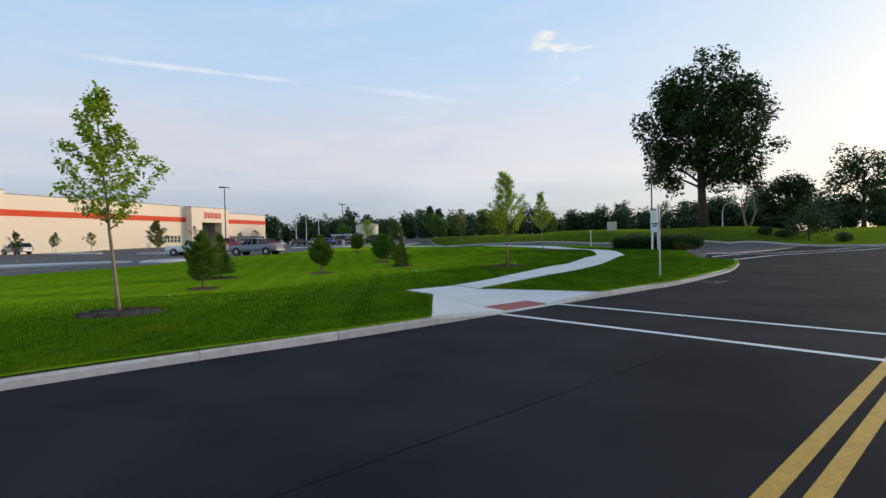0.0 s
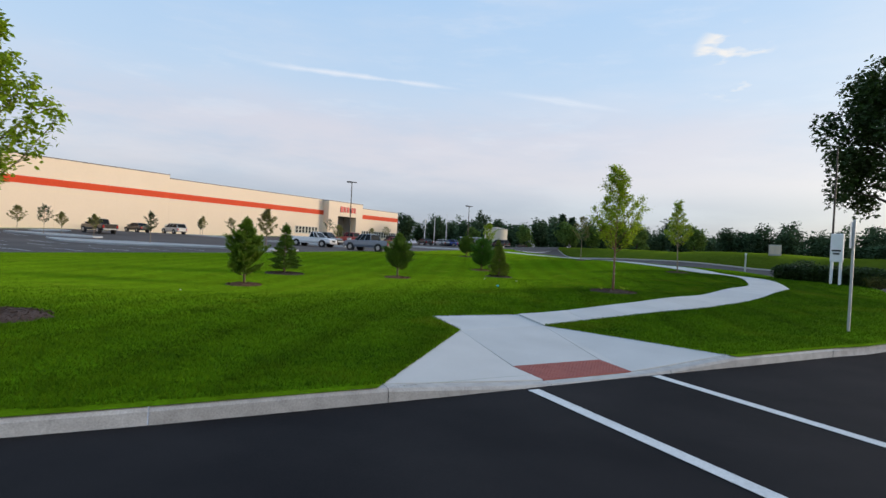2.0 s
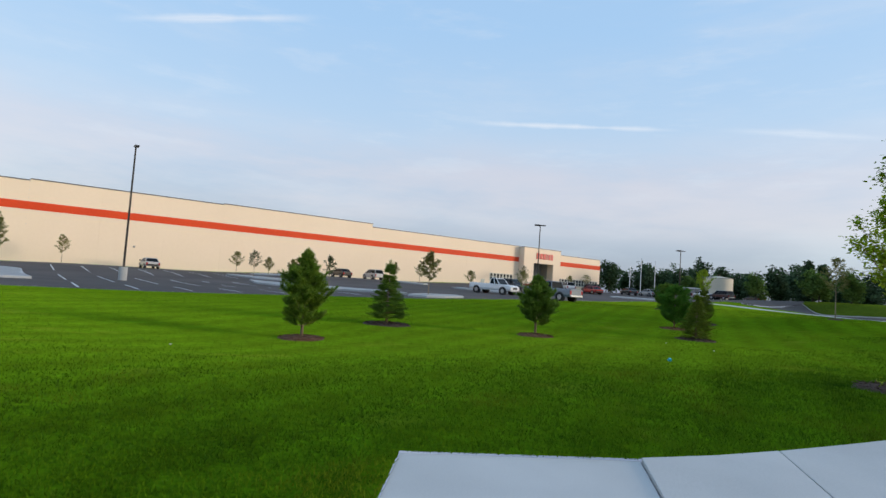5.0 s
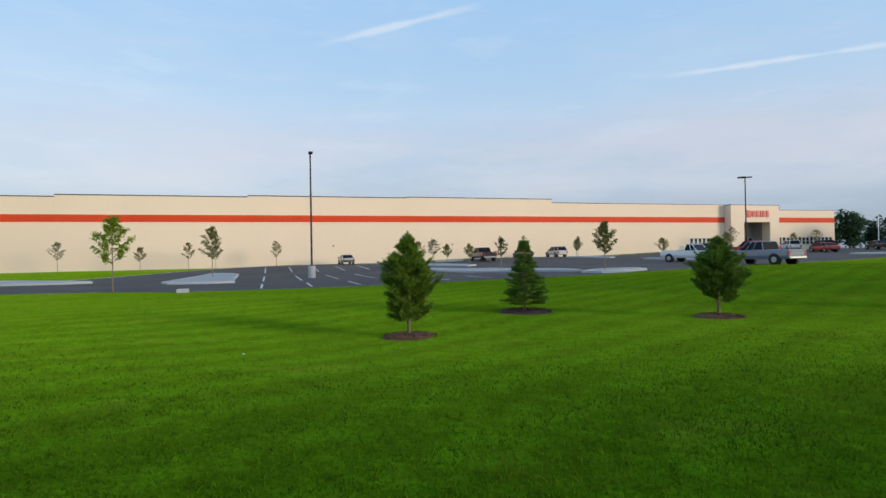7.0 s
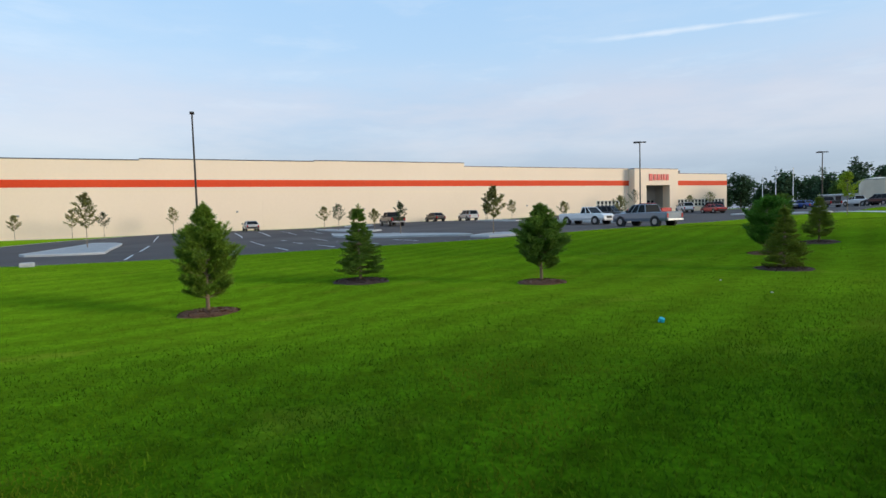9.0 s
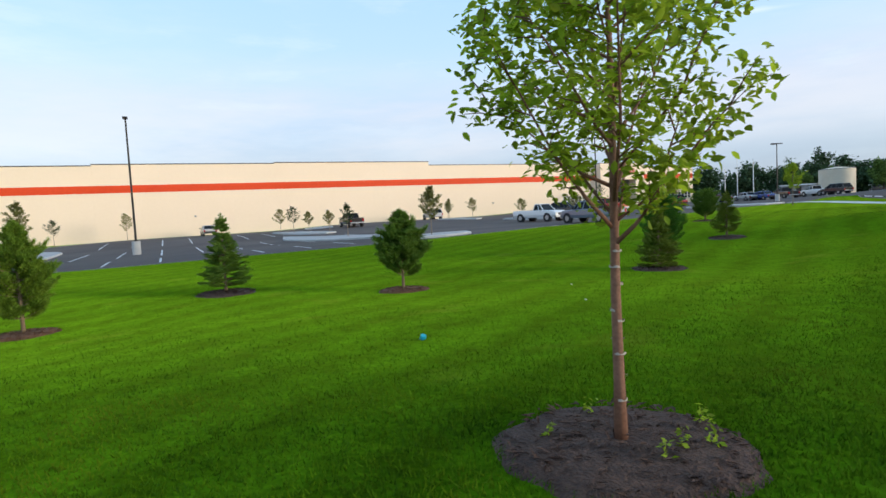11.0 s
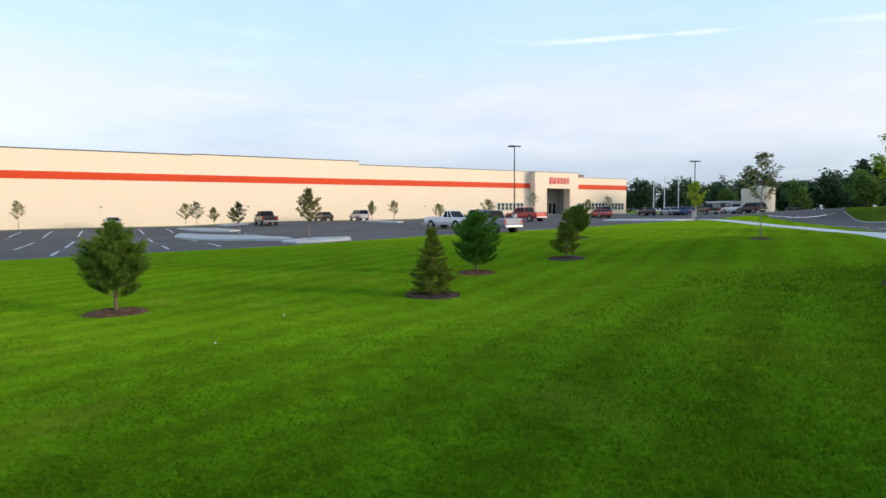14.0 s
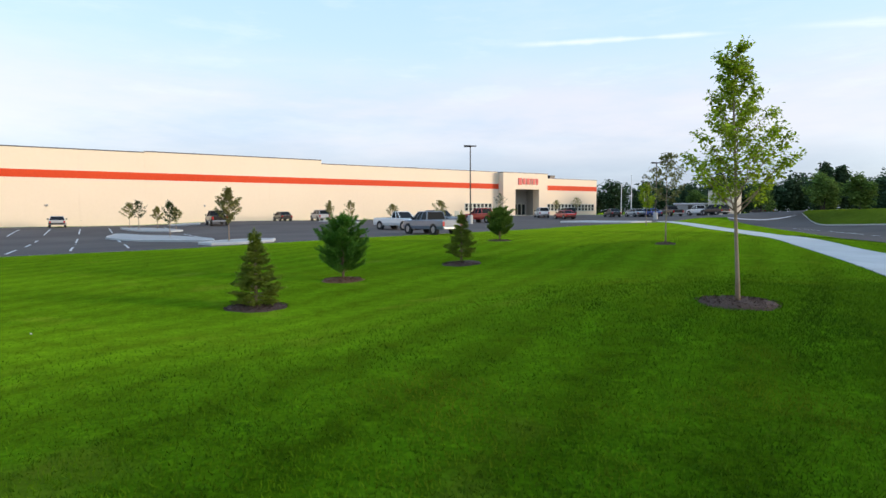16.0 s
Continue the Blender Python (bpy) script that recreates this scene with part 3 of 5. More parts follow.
def lay_kerbs():
    line = tagged(new("kerb"), "weathered pale granite kerb stones along the lawn", "kerb", kind="structure")
    full = [(-8.15, -4.92)] + [(p.x, p.y) for p in smooth_line(KERB[3:], 2.05)]
    full = [(-16, -18.5), (-12, -12)] + full
    for a, b in zip(full, full[1:]):
        a, b = Vector(a), Vector(b)
        d = (b - a).normalized()
        nrm = Vector((-d.y, d.x))
        a, b = a + d * .005, b - d * .005
        bm = bmesh.new()
        rows = []
        for p in (a, a.lerp(b, .33), a.lerp(b, .67), b):
            low = landing_z(p.x, p.y) if 9.4 < p.y < 14.6 else .15
            jit = random.uniform(-.004, .004)
            sec = [(-.012, -.3), (-.01 + jit, low - .035), (.012, low - .006 + jit), (.03, low), (.15, low + .002), (.165, low - .01), (.17, -.3)]
            rows.append([bm.verts.new((p.x + nrm.x * o, p.y + nrm.y * o, z)) for o, z in sec])
        for r0, r1 in zip(rows, rows[1:]):
            for k in range(len(sec) - 1):
                bm.faces.new((r0[k], r1[k], r1[k + 1], r0[k + 1]))
        bm.faces.new(rows[0])
        bm.faces.new(rows[-1][::-1])
        bmesh.ops.recalc_face_normals(bm, faces=bm.faces)
        part("kerb_stone", bm, "granite", line)


def lay_path():
    path = tagged(new("sidewalk"), "pale new concrete footpath curving through the lawn", "sidewalk", kind="structure")
    n = min(len(walk_l), len(walk_r))
    fl = [Vector(p) for p in walk_l]
    fr = [Vector(p) for p in walk_r]
    top = lambda x, y: height(x, y) + .012
    for i in range(0, n - 2, 2):
        ks = (i, i + 1, i + 2)
        poly = [tuple(fr[k]) for k in ks] + [tuple(fl[k]) for k in reversed(ks)]
        prism("slab", turned(poly), top, .1, "concrete", path)
    low = lambda x, y: landing_z(x, y) + .004
    inn = lambda p: (p[0] - .877 * .17, p[1] + .48 * .17)
    k0, k1, k2, k3 = inn((.68, 9.52)), inn((1.74, 11.4)), inn((2.46, 12.7)), inn((3.43, 14.42))
    p1, p2, cr, lf = (1.06, 11.78), (1.80, 13.10), (.22, 15.05), (-.57, 13.3)
    for poly in ([k0, k1, p1, lf], [p1, p2, cr, lf], [k2, k3, cr, p2], [lf, cr, (-.76, 16.12), (-1.8, 14.36)]):
        prism("slab", turned(poly), low if poly[0] != lf else (lambda x, y: .155), .1, "concrete", path)
    pad = tagged(new("tactile_paving"), "brick-red tactile paving panel with raised domes", "tactile paving", kind="structure")
    quad = [k1, k2, p2, p1]
    prism("panel", turned(quad), low, .08, "tactile", pad, gap=.004)
    v, f = [], []
    a, b, c, d = [Vector(q) for q in quad]
    for i in range(26):
        for j in range(11):
            s, t = (i + .7) / 26.4, (j + .6) / 11.2
            p = a.lerp(b, s).lerp(d.lerp(c, s), t)
            z = landing_z(p.x, p.y) + .003
            base = len(v)
            for r, h in ((.017, 0), (.011, .006)):
                v.extend((p.x + r * math.cos(k * math.pi / 4), p.y + r * math.sin(k * math.pi / 4), z + h) for k in range(8))
            f.extend((base + k, base + (k + 1) % 8, base + 8 + (k + 1) % 8, base + 8 + k) for k in range(8))
            f.append(tuple(base + 8 + k for k in range(8)))
    tagged(put_data("dome_field", v, f, "tactile", pad), kind="stuff")


def stripe_on(name, pts, width, mat, off, label, group="", lift=0.006):
    """A painted line that follows the ground."""
    pts = smooth_line(pts, 1.0)
    v, f = [], []
    for i, p in enumerate(pts):
        d = (pts[min(i + 1, len(pts) - 1)] - pts[max(i - 1, 0)]).normalized()
        nx, ny = -d.y * width / 2, d.x * width / 2
        for s in (-1, 1):
            x, y = p.x + s * nx, p.y + s * ny
            v.append((x, y, height(x, y) + off + lift))
    f = [(2 * i, 2 * i + 2, 2 * i + 3, 2 * i + 1) for i in range(len(pts) - 1)]
    return tagged(put_data(name, v, f, mat), label, "road marking", group, "structure")


lay_kerbs()
lay_path()
white_line = "worn white painted crossing line on asphalt"
for pts in (((1.64, 11.05), (6.75, 7.76), (9.6, 5.95)), ((2.6, 12.85), (7.51, 9.7), (10.6, 7.75))):
    stripe_on("crosswalk_line", list(pts), .15, "paint", -.15, white_line, "crossing lines")
for o in (0, .245):
    stripe_on("centre_line", [(-20.5 + o, -42), (4.58 + o, 3.7), (6.75 + o, 7.7)], .12, "yellow", -.15, "double yellow centre line, slightly worn, on asphalt", "centre lines")
for pts in (((9.9, 34.6), (23.6, 50.8), (29, 57)), ((9.5, 37.4), (25.5, 56.3)), ((10.5, 42.5), (14.6, 46.5))):
    stripe_on("crosswalk_line", list(pts), .22, "paint", -.14, white_line, "crossing lines")
stripe_on("drive_line", [(-31, 100), (-20, 88), (-10, 76), (0, 66)], .15, "paint", -.13, "white painted line on the access road")


stripe_on("tar_seam", [(-6, -11), (2.53, 4.25), (4.41, 7.61), (7.0, 12.2), (12, 22)], .016, "seam", -.15, "dark tar seam between asphalt lanes", lift=.004)


# ---------------------------------------------------------------- warehouse
WX = -86.5
FRONT = [(-60, -13, 10.5), (-13, 11.7, 10.78), (11.7, 35.8, 10.97), (35.8, 62.2, 11.1), (62.2, 100.1, 10.5), (112.2, 129.2, 9.6)]


def warehouse():
    house = thing("warehouse", WX, 40, 0, "long cream warehouse with a red-orange stripe and flat stepped roof", "building")
    o = lambda y: y - 40
    for y0, y1, top in FRONT:
        n = max(1, round((y1 - y0) / 8.2))
        for k in range(n):
            a, b = y0 + (y1 - y0) * k / n, y0 + (y1 - y0) * (k + 1) / n
            part("wall_panel", boxed(-.3, o(a) + .003, -1, 0, o(b) - .003, top - .14, bevel=.002), "wall", house)
        band = boxed(-.02, o(y0), 6.95, .025, o(y1), 7.98)
        part("stripe", band, "stripe", house, "red-orange painted stripe")
        part("coping", boxed(-.42, o(y0), top - .14, .05, o(y1), top, bevel=.02), "coping", house, "dark metal roof edge")
    part("wall", boxed(-110, o(-60), -1, -109.7, o(129), 9.3), "wall", house)
    part("wall", boxed(-109.7, o(128.9), -1, -.3, o(129.2), 9.4), "wall", house)
    part("wall", boxed(-109.7, o(-60), -1, -.3, o(-59.7), 10.4), "wall", house)
    part("roof", boxed(-109.7, o(-59.7), 9.0, -.3, o(128.9), 9.2), "roof", house)
    # entrance block, standing forward, with a deep recess
    y0, y1, a, b = 100.1, 112.2, 103.3, 109.8
    fx = 1.6
    for p0, p1, z0, z1 in ((y0, a, -1, 10.25), (b, y1, -1, 10.25), (a, b, 6.95, 10.25)):
        part("entrance_wall", boxed(-.3, o(p0), z0, fx, o(p1), z1, bevel=.01), "wall", house)
    part("coping", boxed(-.4, o(y0) - .05, 10.25, fx + .06, o(y1) + .05, 10.4, bevel=.02), "coping", house)
    part("recess_wall", boxed(-2.6, o(a) - .1, -1, -2.4, o(b) + .1, 7.2), "portal", house)
    for s in (a - .2, b):
        part("recess_wall", boxed(-2.4, o(s), -1, -.3, o(s) + .2, 7.2), "portal", house)
    part("soffit", boxed(-2.4, o(a), 6.95, -.3, o(b), 7.15), "portal", house)
    for k in range(5):
        y = o(a) + .5 + k * 1.12
        door = part("entrance_door", boxed(-2.38, y, 1.45, -2.30, y + 1.06, 4.0, bevel=.02), "frame", house, "glazed entrance door in a pale frame")
        part("glass", boxed(-2.30, y + .12, 1.6, -2.28, y + .94, 3.9), "glass", door)
    # windows, in short rows of square panes
    for w0, w1, n in ((91.6, 98.4, 7), (112.5, 128.4, 15)):
        win = part("window", boxed(-.05, o(w0), 2.45, .03, o(w1), 3.95, bevel=.01), "frame", house, "row of dark square panes between pale mullions")
        step = (w1 - w0) / n
        for k in range(n):
            for z0, z1 in ((2.55, 3.12), (3.22, 3.86)):
                part("pane", boxed(.03, o(w0) + k * step + .2, z0, .045, o(w0) + (k + 1) * step - .2, z1), "glass", win)
        part("sill", boxed(-.02, o(w0) - .1, 2.35, .10, o(w1) + .1, 2.45, bevel=.01), "frame", win)
    # the company's name as plain red blocks, one for each character
    w = [.95, .75, .85, .3, .62, .62]
    y = 104.0
    for k, ww in enumerate(w):
        sign = boxed(fx, o(y), 7.95 - (.0 if k else .08), fx + .12, o(y) + ww, 9.2 + (.0 if k else .06), bevel=.03)
        if k in (0, 2):
            box(sign, fx + .121, o(y) + ww * .36, 8.25, fx + .124, o(y) + ww * .64, 8.9)
        part("sign_block", sign, "sign", house, "red raised sign block")
        y += ww + .27
    for y in (-2.5, 24.0, 43.5, 75.0):
        part("wall_lamp", boxed(0, o(y), 3.15, .16, o(y) + .26, 3.4, bevel=.03), "portal", house, "small grey wall lamp")
    for y in (60.5, 88.0):
        d = part("side_door", boxed(0, o(y) + 1.2, .2, .05, o(y) + 2.2, 2.45, bevel=.01), "frame", house)
        part("handle", boxed(.05, o(y) + 1.3, 1.4, .12, o(y) + 1.36, 1.55), "steel", d)
    return house


warehouse()
for y, l, hgt, back in ((80.6, 2.6, 1.6, 5.0), (84.4, 1.7, 1.0, 7.0), (117.5, 1.5, 1.9, 9.0), (120.3, 1.2, 1.6, 12.0), (123.0, 1.6, 1.7, 10.0)):
    unit = thing("rooftop_unit", WX - back, y, 9.2, "boxy grey ventilation unit on the flat warehouse roof", "rooftop unit", "rooftop units")
    part("housing", boxed(-.9, 0, 0, .9, l, hgt, bevel=.05), "roof" if y < 90 else "steel", unit)
    part("hood", boxed(-1.0, -.1, hgt, 1.0, l + .1, hgt + .12, bevel=.03), "steel", unit)


# ---------------------------------------------------------------- poles
def light_pole(x, y, heads=1, base=True, top=10.3, turn=0.0):
    z = height(x, y)
    p = thing("light_pole", x, y, z, "tall dark bronze parking light pole on a white concrete base" if base else "tall dark bronze parking light pole", "street lamp", "parking lot lights", turn)
    if base:
        bm = cone(bmesh.new(), (0, 0, -.2), (0, 0, 1.0), .30, .30, 20)
        part("base", bm, "concrete", p, "white concrete drum base")
    part("shaft", cone(bmesh.new(), (0, 0, .9 if base else 0), (0, 0, top), .085, .06, 10), "steel", p)
    for k in range(heads):
        s = -1 if k else 1
        part("lamp_head", boxed(.05 * s, -.17, top - .06, .72 * s, .17, top + .06, bevel=.03), "steel", p)
    part("cap", boxed(-.08, -.08, top - .03, .08, .08, top + .09, bevel=.02), "steel", p)


light_pole(-46.5, 18.0, 1)
light_pole(-49.4, 66.7, 2, top=9.05, turn=60)
light_pole(-46.5, 97, 2, top=8.0, turn=60)


# ---------------------------------------------------------------- trees
def leaf_cloud(rng, centres, per, spread, size, flat=0.45, edge=2.5, fine=False):
    """Folded leaves scattered about the given places; returns arrays of corners and faces."""
    c = np.repeat(np.asarray(centres, float), per, axis=0)
    n = len(c)
    c = c + np.clip(rng.normal(0, 1, (n, 3)), -edge, edge) * spread
    d = rng.normal(0, 1, (n, 3))
    d[:, 2] = d[:, 2] * flat - 0.25
    d /= np.linalg.norm(d, axis=1, keepdims=True)
    up = rng.normal(0, 1, (n, 3)) * 0.6 + [0, 0, 1]
    s = np.cross(d, up)
    s /= np.linalg.norm(s, axis=1, keepdims=True)
    l = size * rng.uniform(.6, 1.3, (n, 1))
    nn = np.cross(s, d)
    if fine:
        at = lambda a, b, h: c + d * l * a + s * l * b + nn * l * h
        v = np.stack([c, at(.22, .20, .05), at(.58, .25, .07), at(1, 0, -.06), at(.58, -.25, .07), at(.22, -.20, .05)], 1).reshape(-1, 3)
        i = np.arange(n)[:, None] * 6
        return v, np.concatenate([i + [0, 1, 2, 3], i + [0, 3, 4, 5]])
    v = np.stack([c, c + d * l * .5 + s * l * .3 + nn * l * .08, c + d * l, c + d * l * .5 - s * l * .3 + nn * l * .08], 1).reshape(-1, 3)
    i = np.arange(n)[:, None] * 4
    f = np.concatenate([i + [0, 1, 2], i + [0, 2, 3]])
    return v, f


def mesh_from(name, v, f, mat, parent):
    me = bpy.data.meshes.new(name)
    me.vertices.add(len(v))
    me.vertices.foreach_set("co", np.asarray(v, np.float32).ravel())
    k = f.shape[1]
    me.loops.add(f.size)
    me.loops.foreach_set("vertex_index", f.astype(np.int32).ravel())
    me.polygons.add(len(f))
    me.polygons.foreach_set("loop_start", np.arange(0, f.size, k, dtype=np.int32))
    me.update(calc_edges=True)
    me.materials.append(MAT[mat])
    ob = new(name, me)
    ob.parent = parent
    return ob


def mulch_ring(x, y, r, mat, label):
    """A low, ragged mound of bark round a stem, with loose chips."""
    ring = thing("mulch_ring", x, y, height(x, y), label, "mulch", "mulch rings")
    rng = random.Random(int(x * 100 + y))
    v, f = [(0, 0, .05)], []
    seg, rows = 40, (.3, .6, .85, 1.0)
    ph = [rng.uniform(0, 6.28) for _ in range(3)]
    wob = [1 + sum(h * math.sin(n * 2 * math.pi * k / seg + p) for n, h, p in zip((2, 5, 9), (.05, .03, .025), ph)) + .02 * rng.uniform(-1, 1) for k in range(seg)]
    for q in rows:
        for k in range(seg):
            a = 2 * math.pi * k / seg
            px, py = q * r * wob[k] * math.cos(a), q * r * wob[k] * math.sin(a)
            z = height(x + px, y + py) - height(x, y) + (.055 * (1 - q ** 2) + .012 + rng.uniform(0, .012) if q < 1 else -.02)
            v.append((px, py, z))
    f += [(0, 1 + k, 1 + (k + 1) % seg) for k in range(seg)]
    for i in range(len(rows) - 1):
        for k in range(seg):
            k2 = (k + 1) % seg
            f.append((1 + i * seg + k, 1 + (i + 1) * seg + k, 1 + (i + 1) * seg + k2, 1 + i * seg + k2))
    put_data("mound", v, f, mat, ring, smooth=True)
    g = np.random.default_rng(int(abs(x * 10 + y)))
    n = int(600 * r * r)
    a, q = g.uniform(0, 6.28, n), np.sqrt(g.uniform(0, 1, n)) * r * .95
    c = np.column_stack([q * np.cos(a), q * np.sin(a), .06 * (1 - (q / r) ** 2) + .02])
    d = g.normal(0, 1, (n, 3)) * [1, 1, .3]
    d /= np.linalg.norm(d, axis=1, keepdims=True)
    s = np.cross(d, [0, 0, 1.0])
    l = g.uniform(.02, .06, (n, 1))
    vv = np.stack([c - d * l, c + s * l * .3 + [0, 0, .01], c + d * l, c - s * l * .3 + [0, 0, .01]], 1).reshape(-1, 3)
    i = np.arange(n)[:, None] * 4
    tagged(mesh_from("bark_litter", vv, np.concatenate([i + [0, 1, 2], i + [0, 2, 3]]), mat, ring), kind="stuff")


def sapling(x, y, tall, fork, radius, seed, label, leaves=9, leaf=.085, limbs=22, mat="leaf", bark="bark", stem=.04, group="young lawn trees", lean=(0, 0), shape=.30, name="young_tree", vase=0.0):
    rng = random.Random(seed)
    nrg = np.random.default_rng(seed)
    t = thing(name, x, y, height(x, y), label, "tree", group)
    v, f = [], []
    pts, rad = [], []
    for k in range(9):
        q = k / 8
        pts.append((lean[0] * q + rng.uniform(-.02, .02) * tall * q * .3, lean[1] * q + rng.uniform(-.02, .02) * tall * q * .3, -.08 + (tall * .97 + .08) * q))
        rad.append(stem * (1.25 if k == 0 else 1 - .88 * q))
    tube(v, f, pts, rad, 9)

    def on_stem(z):
        q = max(0, min(.999, z / tall)) * 8
        i = int(q)
        return Vector(pts[i]).lerp(Vector(pts[i + 1]), q - i)
    tips = []
    for k in range(limbs):
        q = (k + rng.random() * .6) / limbs
        z = fork + (tall - fork) * q ** (1 + vase) * .93
        a = k * 2.4 + rng.uniform(-.4, .4)
        prof = (min(1, .3 * q / shape + .75) if q < shape else 1) * max(.10, (1 - max(0, q - shape) / (1.02 - shape)) ** .95)
        reach = radius * prof * rng.uniform(.72, 1.1)
        rise = min(reach * (rng.uniform(.4, .95) + vase * 1.3 * (1 - q) * rng.uniform(.2, 1)) + .1, tall * 1.0 - z)
        p0 = on_stem(z)
        out = Vector((math.cos(a), math.sin(a), 0))
        mid = p0 + out * reach * .5 + Vector((0, 0, rise * .42))
        end = p0 + out * reach + Vector((rng.uniform(-.1, .1), rng.uniform(-.1, .1), rise))
        r0 = stem * (.42 - .26 * q)
        line = [p0, p0.lerp(mid, .5) + Vector((0, 0, -.02)), mid, mid.lerp(end, .55) + Vector((0, 0, .03)), end]
        tube(v, f, line, [r0, r0 * .8, r0 * .6, r0 * .4, r0 * .15], 5)
        for j in range(7):
            s = .30 + .70 * j / 6
            w = s * 4
            i = min(3, int(w))
            b = line[i].lerp(line[i + 1], w - i)
            aa = a + rng.choice((-1, 1)) * rng.uniform(.4, 1.3)
            tw = Vector((math.cos(aa), math.sin(aa), rng.uniform(0, .8))) * rng.uniform(.12, .34) * radius * (.45 + .55 * prof)
            tube(v, f, [b, b + tw * .6, b + tw + Vector((0, 0, -.02))], [.006, .004, .002], 3)
            tips += [b + tw * .35, b + tw * .7, b + tw]
    top = Vector(pts[-1])
    tips += [top - Vector((0, 0, .08 * k)) for k in range(5)]
    put_data("trunk", v, f, bark, t, smooth=True)
    cv, cf = leaf_cloud(nrg, [tuple(p) for p in tips], leaves, .055 * radius, leaf, fine=name == "young_tree")
    mesh_from("crown", cv, cf, mat, t)
    return t


def conifer(x, y, tall, radius, seed, label, mat="needle", kind="pine", base=.18, needle=.085):
    """A young pine with upswept limbs and candle shoots, or a spruce with level tiers and a long leader."""
    rng = random.Random(seed)
    g = np.random.default_rng(seed)
    t = thing("pine_tree", x, y, height(x, y), label, "pine tree", "young conifers")
    v, f = [], []
    bend = rng.uniform(-.04, .04)
    tube(v, f, [(0, 0, -.08), (bend, 0, tall * .5), (0, 0, tall)], [.042, .026, .005], 8)
    cc, dd = [], []

    def clothe(a, b, gap=.028, start=.1):
        n = max(2, int((b - a).length / gap))
        way = (b - a).normalized()
        for k in range(n):
            cc.append(tuple(a.lerp(b, start + (1 - start) * (k + rng.random() * .5) / n)))
            dd.append(tuple(way))
    pine = kind != "spruce"
    whorls = 13 if pine else 17
    for w in range(whorls):
        q = w / (whorls - 1)
        z = tall * (base + (.90 - base) * q)
        if kind == "round":
            prof = math.sqrt(max(.03, 1 - (1.55 * q - .55) ** 2)) if q > .355 else .80 + .56 * q
        elif pine:
            prof = .66 + 1.1 * q if q < .3 else max(.10, 1 - ((q - .3) / .72) ** 1.35)
        else:
            prof = .82 + .9 * q if q < .2 else max(.07, 1 - ((q - .2) / .83) ** .92)
        n = rng.choice((6, 7, 8)) if q < .75 else 5
        turn = rng.uniform(0, 6.28)
        for k in range(n):
            a = turn + k * 2 * math.pi / n + rng.uniform(-.35, .35)
            reach = max(.05, radius * prof * rng.uniform(.62, 1.08))
            rise = reach * (rng.uniform(.25, .75) if pine else rng.uniform(-.12, .28))
            p0 = Vector((0, 0, z + rng.uniform(-.05, .05) * tall * .5))
            out = Vector((math.cos(a), math.sin(a), 0))
            p1 = p0 + out * reach * .55 + Vector((0, 0, rise * .35 - (0 if pine else .03)))
            p2 = p0 + out * reach + Vector((0, 0, rise))
            tube(v, f, [p0, p1, p2], [.011, .008, .003], 4)
            bare = .5 if q < .25 else .3
            clothe(p0.lerp(p1, bare), p1)
            clothe(p1, p2)
            for s in (.3, .42, .54, .66, .78, .9, 1.0):
                if q < .25 and s < .4:
                    continue
                b = p0.lerp(p1, s / .55) if s < .55 else p1.lerp(p2, (s - .55) / .45)
                for side in (-1, 1):
                    aa = a + side * rng.uniform(.35, 1.1)
                    lift = rng.uniform(.3, 1.3) if pine else rng.uniform(-.15, .35)
                    l = rng.uniform(.10, .19) * (.7 + .5 * prof) * (radius / .65)
                    clothe(b, b + Vector((math.cos(aa), math.sin(aa), lift)).normalized() * l, .026)
                if pine and rng.random() < .5:
                    clothe(b, b + Vector((rng.uniform(-.3, .3), rng.uniform(-.3, .3), 1)).normalized() * rng.uniform(.07, .16), .026)
    lead = Vector((0, 0, tall))
    clothe(Vector((0, 0, tall * .80)), lead, .016)
    for k in range(5 if kind != "round" else 9):
        a = k * 2.5
        b = Vector((0, 0, tall * (.84 + .02 * k)))
        clothe(b, b + Vector((math.cos(a) * .5, math.sin(a) * .5, 1)).normalized() * tall * .07, .024)
    put_data("trunk", v, f, "bark", t, smooth=True)
    per = 10
    c = np.repeat(np.array(cc), per, 0)
    d = np.repeat(np.array(dd), per, 0) * .7 + g.normal(0, .5, (len(c), 3))
    d /= np.linalg.norm(d, axis=1, keepdims=True)
    s = np.cross(d, g.normal(0, 1, d.shape))
    s /= np.linalg.norm(s, axis=1, keepdims=True)
    l = needle * (1 if pine else .62) * g.uniform(.6, 1.2, (len(c), 1))
    vv = np.stack([c - s * .0055, c + s * .0055, c + d * l], 1).reshape(-1, 3)
    mesh_from("needles", vv, np.arange(len(vv)).reshape(-1, 3), mat, t)
    return t


